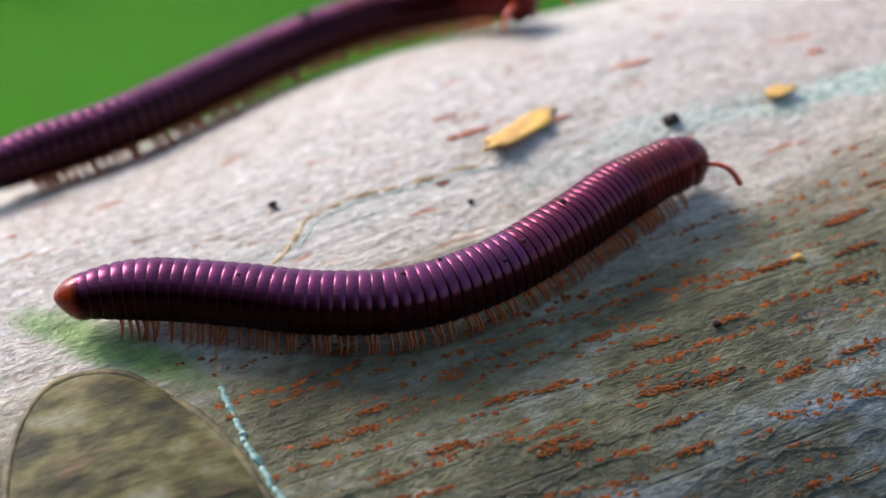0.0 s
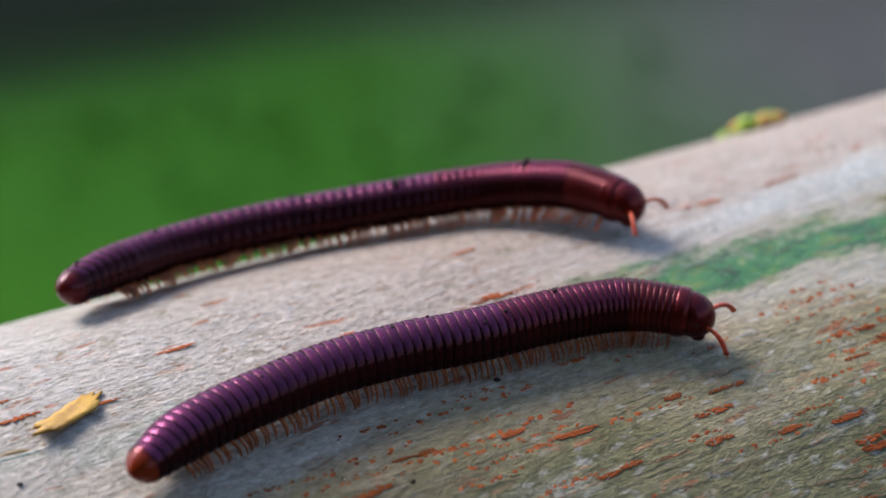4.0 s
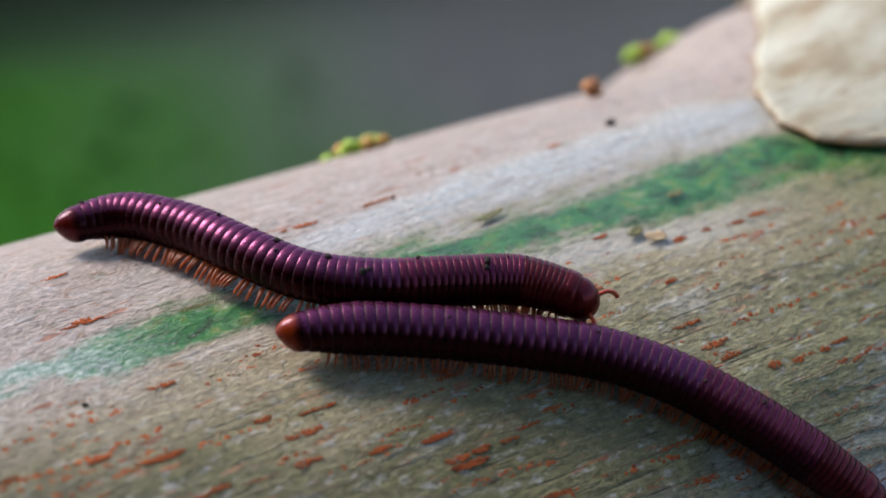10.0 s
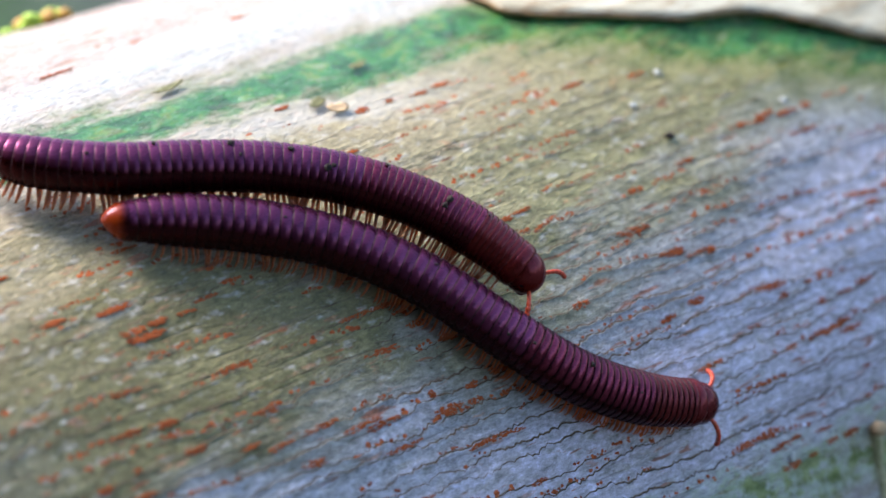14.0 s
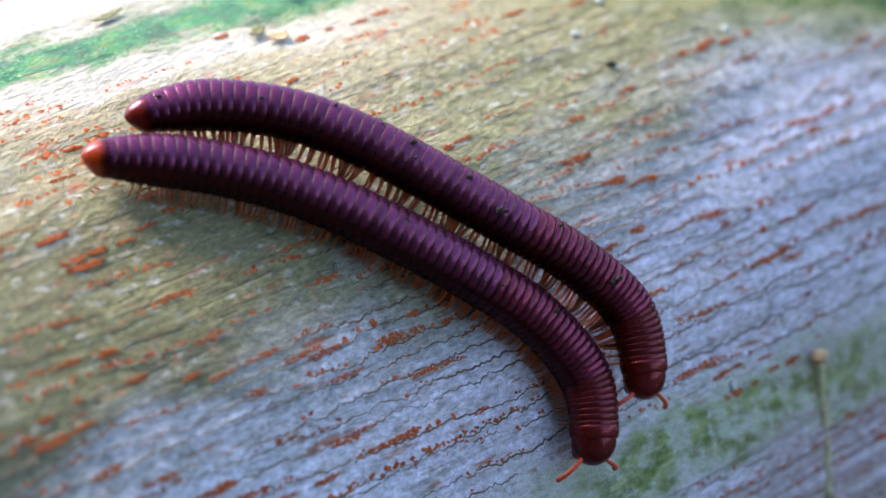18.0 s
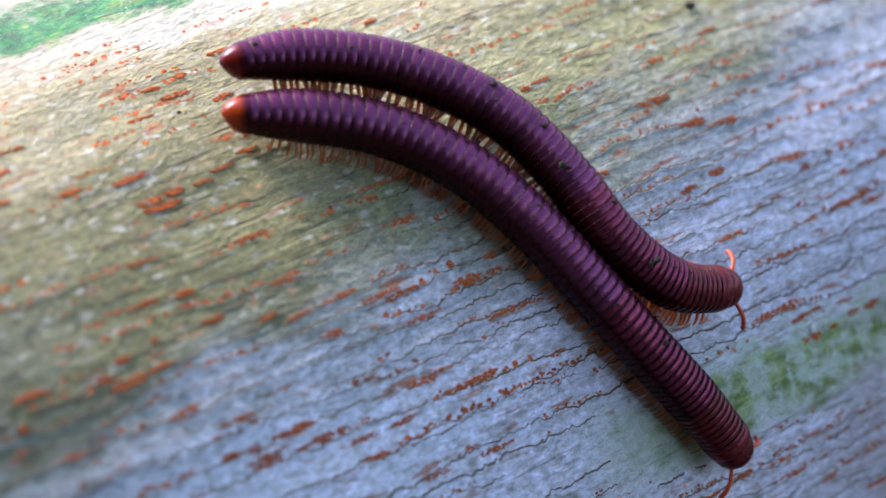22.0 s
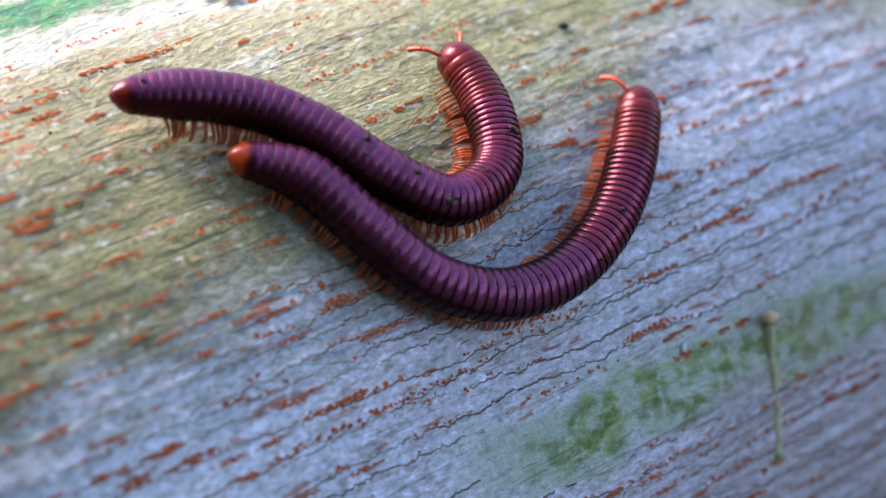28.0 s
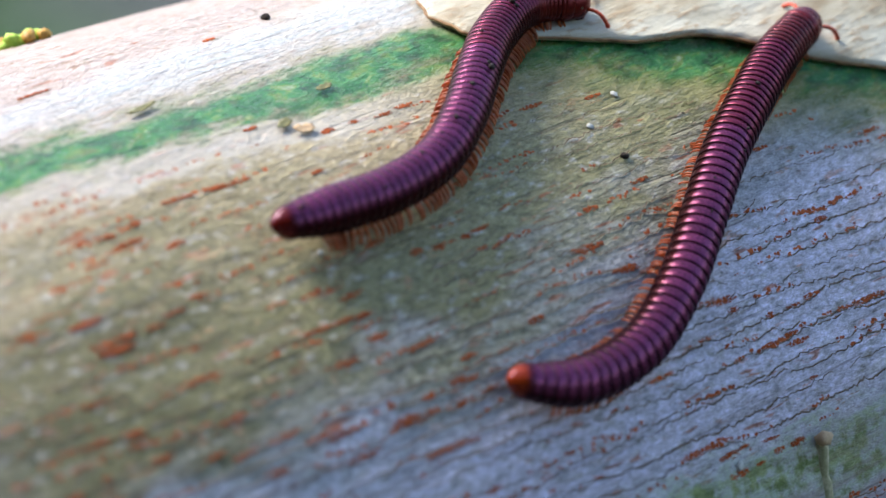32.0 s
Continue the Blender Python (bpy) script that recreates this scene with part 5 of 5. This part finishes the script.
    crawl(speckled_crawl, 20.0, (153.9, 25.5, 1.2), (161.6, 27.6, 2.0), (168.3, 31.5, 2.6), (173.8, 36.5, 2.6), (178.5, 41.9, 2.2), (182.7, 47.7, 2.0), (186.4, 53.7, 1.9), (189.0, 60.0, 1.3), (187.3, 66.4, 0.6))
    crawl(speckled_crawl, 21.0, (154.0, 25.8, 1.4), (161.7, 28.0, 2.1), (168.4, 31.7, 2.6), (174.1, 36.6, 2.6), (178.7, 41.8, 2.4), (182.5, 47.7, 2.1), (185.9, 53.7, 1.8), (188.4, 59.9, 1.2), (187.2, 66.5, 0.5))
    crawl(speckled_crawl, 22.0, (153.9, 26.9, 1.9), (161.7, 28.9, 2.3), (168.6, 32.2, 2.7), (174.5, 36.5, 2.7), (179.1, 41.7, 2.4), (181.8, 47.7, 1.9), (183.9, 53.9, 1.5), (188.6, 59.1, 1.2), (196.5, 61.6, 0.7))
    crawl(speckled_crawl, 23.0, (155.7, 27.4, 2.6), (163.0, 29.9, 2.7), (169.6, 33.0, 2.7), (175.3, 37.3, 2.4), (179.0, 42.5, 1.7), (181.2, 48.3, 1.2), (183.8, 54.0, 1.1), (189.8, 57.7, 1.0), (196.7, 54.7, 0.8))
    crawl(speckled_crawl, 24.0, (155.3, 28.2, 2.8), (162.4, 30.2, 2.8), (169.1, 33.0, 2.5), (174.7, 37.2, 1.9), (178.3, 42.3, 1.2), (180.9, 47.9, 0.7), (183.9, 53.3, 0.8), (190.0, 56.2, 0.8), (194.0, 51.2, 0.5))
    crawl(speckled_crawl, 24.5, (155.7, 28.4, 2.6), (162.7, 30.6, 2.7), (169.2, 33.6, 2.4), (174.5, 37.8, 1.7), (177.8, 42.9, 0.9), (180.3, 48.5, 0.6), (183.8, 53.7, 0.7), (190.5, 55.5, 0.5), (193.8, 50.3, 0.3))
    crawl(speckled_crawl, 26.5, (154.9, 28.1, 2.0), (162.0, 30.4, 2.3), (168.8, 33.4, 2.2), (173.8, 38.0, 1.5), (177.1, 43.5, 1.0), (180.5, 48.9, 1.0), (186.6, 52.6, 0.8), (192.6, 49.2, 0.4), (193.0, 43.2, 0.1))
    crawl(speckled_crawl, 27.0, (155.1, 28.0, 1.3), (161.9, 30.5, 1.9), (168.7, 33.6, 1.9), (173.9, 38.0, 1.5), (177.1, 43.5, 1.3), (180.8, 48.8, 1.3), (187.6, 51.4, 1.0), (192.7, 46.9, 0.4), (192.2, 40.8, 0.1))
    crawl(speckled_crawl, 28.0, (155.6, 28.0, 0.7), (162.5, 30.4, 1.1), (169.1, 33.8, 1.2), (174.0, 38.5, 1.2), (177.9, 43.8, 1.3), (183.5, 48.0, 1.2), (191.2, 47.0, 0.7), (195.1, 41.5, 0.2), (195.8, 35.3))
    crawl(speckled_crawl, 29.0, (156.0, 27.5, 0.1), (162.2, 30.7, 0.2), (168.2, 34.3, 0.4), (173.8, 38.0, 0.7), (179.6, 41.5, 0.9), (187.1, 42.6, 0.7), (192.1, 38.2, 0.3), (192.9, 32.2), (190.8, 26.6))
    crawl(speckled_crawl, 30.0, (155.9, 26.8), (162.0, 30.2), (168.3, 33.6), (174.9, 36.5, 0.1), (182.3, 38.1, 0.2), (189.3, 36.0, 0.1), (193.1, 30.8), (195.6, 25.1), (198.3, 19.4))
    crawl(speckled_crawl, 31.0, (156.5, 27.8), (164.3, 30.3), (172.3, 32.7), (180.8, 33.7), (188.8, 31.6), (195.3, 27.4), (201.7, 22.8), (208.8, 19.0), (217.0, 17.1))
    crawl(speckled_crawl, 31.5, (158.8, 29.6), (167.2, 31.0), (175.7, 32.6), (184.3, 32.9), (192.1, 30.3), (198.6, 25.8), (204.9, 21.2), (212.0, 17.3), (220.1, 15.2))
    crawl(speckled_crawl, 32.0, (164.1, 30.8), (172.5, 31.4), (180.9, 31.6), (189.1, 30.3), (196.3, 27.0), (202.9, 22.8), (209.7, 18.9), (217.5, 16.5), (225.1, 18.6))
    crawl(plain_crawl, 0.0, (20.8, 8.4), (28.4, 10.1), (35.4, 13.2), (42.1, 16.6), (49.5, 18.8), (57.5, 18.8), (65.3, 17.2), (72.9, 15.2), (80.7, 14.1))
    crawl(plain_crawl, 1.0, (32.0, 12.7), (38.9, 15.3), (46.0, 17.5), (53.5, 18.4), (61.1, 17.3), (68.3, 15.1), (75.2, 12.7), (82.6, 11.2), (90.1, 11.8))
    crawl(plain_crawl, 2.0, (44.3, 16.9), (51.9, 17.4), (59.5, 16.6), (66.9, 14.9), (74.1, 12.7), (81.5, 11.1), (89.1, 10.4), (96.8, 11.1), (103.6, 13.7))
    crawl(plain_crawl, 3.0, (57.0, 17.6), (64.3, 15.3), (71.9, 13.4), (79.5, 12.0), (87.4, 11.4), (95.2, 11.6), (103.2, 12.2), (110.9, 13.2), (118.1, 15.6))
    crawl(plain_crawl, 3.5, (62.9, 16.4), (70.0, 13.4), (77.9, 11.5), (86.0, 10.8), (94.1, 11.2), (102.3, 12.0), (110.5, 12.6), (118.5, 13.8), (125.1, 17.4))
    crawl(plain_crawl, 5.5, (87.6, 13.0), (96.2, 11.7), (105.0, 11.2), (113.7, 11.7), (122.3, 13.0), (130.7, 14.9), (139.0, 17.2), (146.6, 20.5), (152.8, 25.3))
    crawl(plain_crawl, 6.0, (93.1, 13.6), (101.8, 12.8), (110.7, 12.5), (119.4, 13.1), (127.9, 14.7), (136.3, 16.9), (144.3, 19.7), (151.4, 23.6), (155.7, 29.5))
    crawl(plain_crawl, 7.0, (105.7, 14.3), (114.5, 13.5), (123.2, 14.3), (131.6, 16.3), (139.6, 19.4), (147.0, 23.1), (153.9, 27.4), (160.3, 32.1), (166.1, 37.2))
    crawl(plain_crawl, 8.0, (118.2, 15.3), (127.1, 15.7), (135.4, 18.1), (143.2, 21.7), (150.5, 25.5), (157.7, 29.7), (164.3, 34.4), (170.0, 39.7), (174.6, 45.7))
    crawl(plain_crawl, 9.0, (124.9, 15.7), (133.1, 17.3), (140.7, 20.4), (147.9, 23.9), (154.9, 27.8), (161.1, 32.2), (166.2, 37.5), (170.0, 43.5), (172.7, 49.7))
    crawl(plain_crawl, 10.0, (130.6, 17.3), (138.6, 19.9), (146.0, 23.4), (153.2, 27.2), (160.2, 31.1), (166.3, 36.0), (171.3, 41.6), (175.8, 47.3), (180.1, 53.3))
    crawl(plain_crawl, 10.5, (132.5, 17.9), (140.4, 20.9), (147.9, 24.4), (155.1, 28.2), (162.1, 32.2), (168.2, 37.1), (173.6, 42.6), (178.3, 48.2), (182.7, 54.1))
    crawl(plain_crawl, 11.0, (134.5, 18.6), (141.7, 22.3), (149.1, 25.7), (156.4, 29.2), (163.2, 33.5), (168.7, 38.5), (173.5, 44.1), (177.9, 49.8), (182.0, 55.8))
    crawl(plain_crawl, 12.0, (138.5, 21.2), (146.1, 24.6), (153.7, 28.1), (161.0, 31.7), (167.3, 36.5), (171.9, 42.3), (176.1, 48.3), (180.5, 54.2), (185.0, 60.0))
    crawl(plain_crawl, 13.0, (140.8, 23.7), (149.1, 26.2), (156.8, 29.8), (164.0, 34.1), (170.1, 39.0), (175.0, 44.9), (179.4, 50.9), (184.2, 56.9), (189.8, 62.4))
    crawl(plain_crawl, 14.0, (143.2, 24.6), (151.5, 27.6), (159.2, 31.3), (166.2, 35.9), (171.8, 41.4), (176.4, 47.5), (181.9, 53.3), (189.0, 57.6), (197.3, 60.5))
    crawl(plain_crawl, 15.0, (145.4, 25.6), (153.6, 28.9), (161.4, 32.7), (168.2, 37.6), (173.2, 43.6), (178.1, 49.6), (185.1, 54.3), (193.8, 56.9), (202.9, 57.9))
    crawl(plain_crawl, 15.5, (145.9, 25.9), (154.1, 29.3), (161.5, 33.5), (167.9, 38.7), (173.2, 44.7), (178.7, 50.4), (186.2, 54.6), (195.0, 56.7), (204.2, 57.3))
    crawl(plain_crawl, 17.5, (146.7, 26.6), (154.5, 30.0), (161.8, 33.9), (168.5, 38.6), (174.3, 44.0), (180.1, 49.2), (186.1, 54.4), (190.5, 60.4), (189.0, 67.1))
    crawl(plain_crawl, 18.0, (146.5, 26.8), (154.3, 30.0), (161.4, 34.0), (167.6, 38.8), (173.2, 44.2), (178.5, 49.5), (183.6, 55.2), (186.2, 61.7), (183.7, 68.0))
    crawl(plain_crawl, 19.0, (146.8, 27.3), (154.5, 30.5), (161.6, 34.4), (168.1, 38.9), (173.3, 44.4), (177.5, 50.2), (181.0, 56.5), (183.1, 63.1), (182.3, 69.7))
    crawl(plain_crawl, 20.0, (148.4, 27.4), (155.9, 30.9), (163.2, 34.9), (169.5, 39.7), (174.5, 45.4), (178.7, 51.4), (181.9, 57.9), (182.4, 64.8), (178.3, 70.7))
    crawl(plain_crawl, 21.0, (149.4, 28.7), (157.3, 31.8), (164.7, 35.8), (170.8, 40.7), (175.4, 46.7), (178.9, 53.1), (181.7, 59.7), (183.1, 66.6), (182.0, 73.5))
    crawl(plain_crawl, 22.0, (151.2, 30.4), (159.3, 33.4), (166.8, 37.5), (172.4, 43.0), (176.1, 49.4), (179.2, 56.1), (182.7, 62.7), (186.7, 69.0), (190.7, 75.4))
    crawl(plain_crawl, 23.0, (153.3, 31.9), (161.9, 34.8), (169.3, 39.1), (174.1, 45.4), (176.9, 52.4), (180.6, 59.0), (186.3, 64.9), (193.3, 69.6), (201.3, 73.5))
    crawl(plain_crawl, 24.0, (154.5, 33.2), (163.1, 35.8), (170.2, 40.2), (174.3, 46.7), (177.1, 53.6), (181.9, 59.6), (189.5, 63.9), (198.2, 66.1), (207.4, 66.5))
    crawl(plain_crawl, 24.5, (155.8, 34.2), (164.2, 36.8), (170.6, 41.6), (174.1, 48.2), (177.3, 54.8), (183.0, 60.2), (191.1, 63.5), (200.1, 64.2), (208.8, 62.4))
    crawl(plain_crawl, 26.5, (158.7, 35.8), (166.8, 38.5), (171.6, 44.3), (174.6, 50.9), (179.4, 56.7), (187.2, 59.9), (196.1, 60.1), (204.2, 57.4), (210.3, 52.4))
    crawl(plain_crawl, 27.0, (160.4, 35.6), (167.9, 39.3), (172.0, 45.5), (175.2, 52.1), (181.0, 57.3), (189.3, 59.6), (198.2, 58.4), (205.4, 54.4), (210.5, 48.6))
    crawl(plain_crawl, 28.0, (163.0, 36.6), (169.7, 40.9), (173.3, 47.3), (177.6, 53.3), (185.0, 56.9), (193.7, 57.4), (202.1, 55.1), (209.1, 50.8), (215.0, 45.7))
    crawl(plain_crawl, 29.0, (167.1, 38.7), (172.4, 44.2), (177.0, 49.9), (183.3, 54.6), (191.6, 56.6), (200.2, 55.2), (207.6, 51.6), (214.6, 47.5), (222.2, 44.1))
    crawl(plain_crawl, 30.0, (170.4, 42.0), (175.5, 47.9), (181.8, 53.1), (190.1, 55.9), (199.2, 55.0), (207.0, 51.4), (214.4, 47.1), (222.5, 43.9), (231.6, 42.5))
    crawl(plain_crawl, 31.0, (174.0, 46.4), (180.4, 51.7), (189.1, 54.7), (198.6, 54.0), (206.9, 50.5), (214.7, 46.2), (222.7, 42.3), (231.3, 38.9), (240.3, 36.4))
    crawl(plain_crawl, 31.5, (176.4, 48.9), (184.4, 53.5), (194.0, 55.1), (203.6, 53.2), (211.9, 48.9), (219.8, 44.3), (228.4, 40.2), (237.2, 36.7), (246.4, 33.8))
    crawl(plain_crawl, 32.0, (179.1, 51.7), (188.4, 54.7), (198.6, 54.2), (207.6, 50.6), (215.7, 45.8), (223.8, 41.0), (232.6, 36.9), (241.6, 33.2), (251.2, 30.5))
    drive(speckled, speckled_crawl, 7)
    drive(plain_one, plain_crawl, 8)


motions()
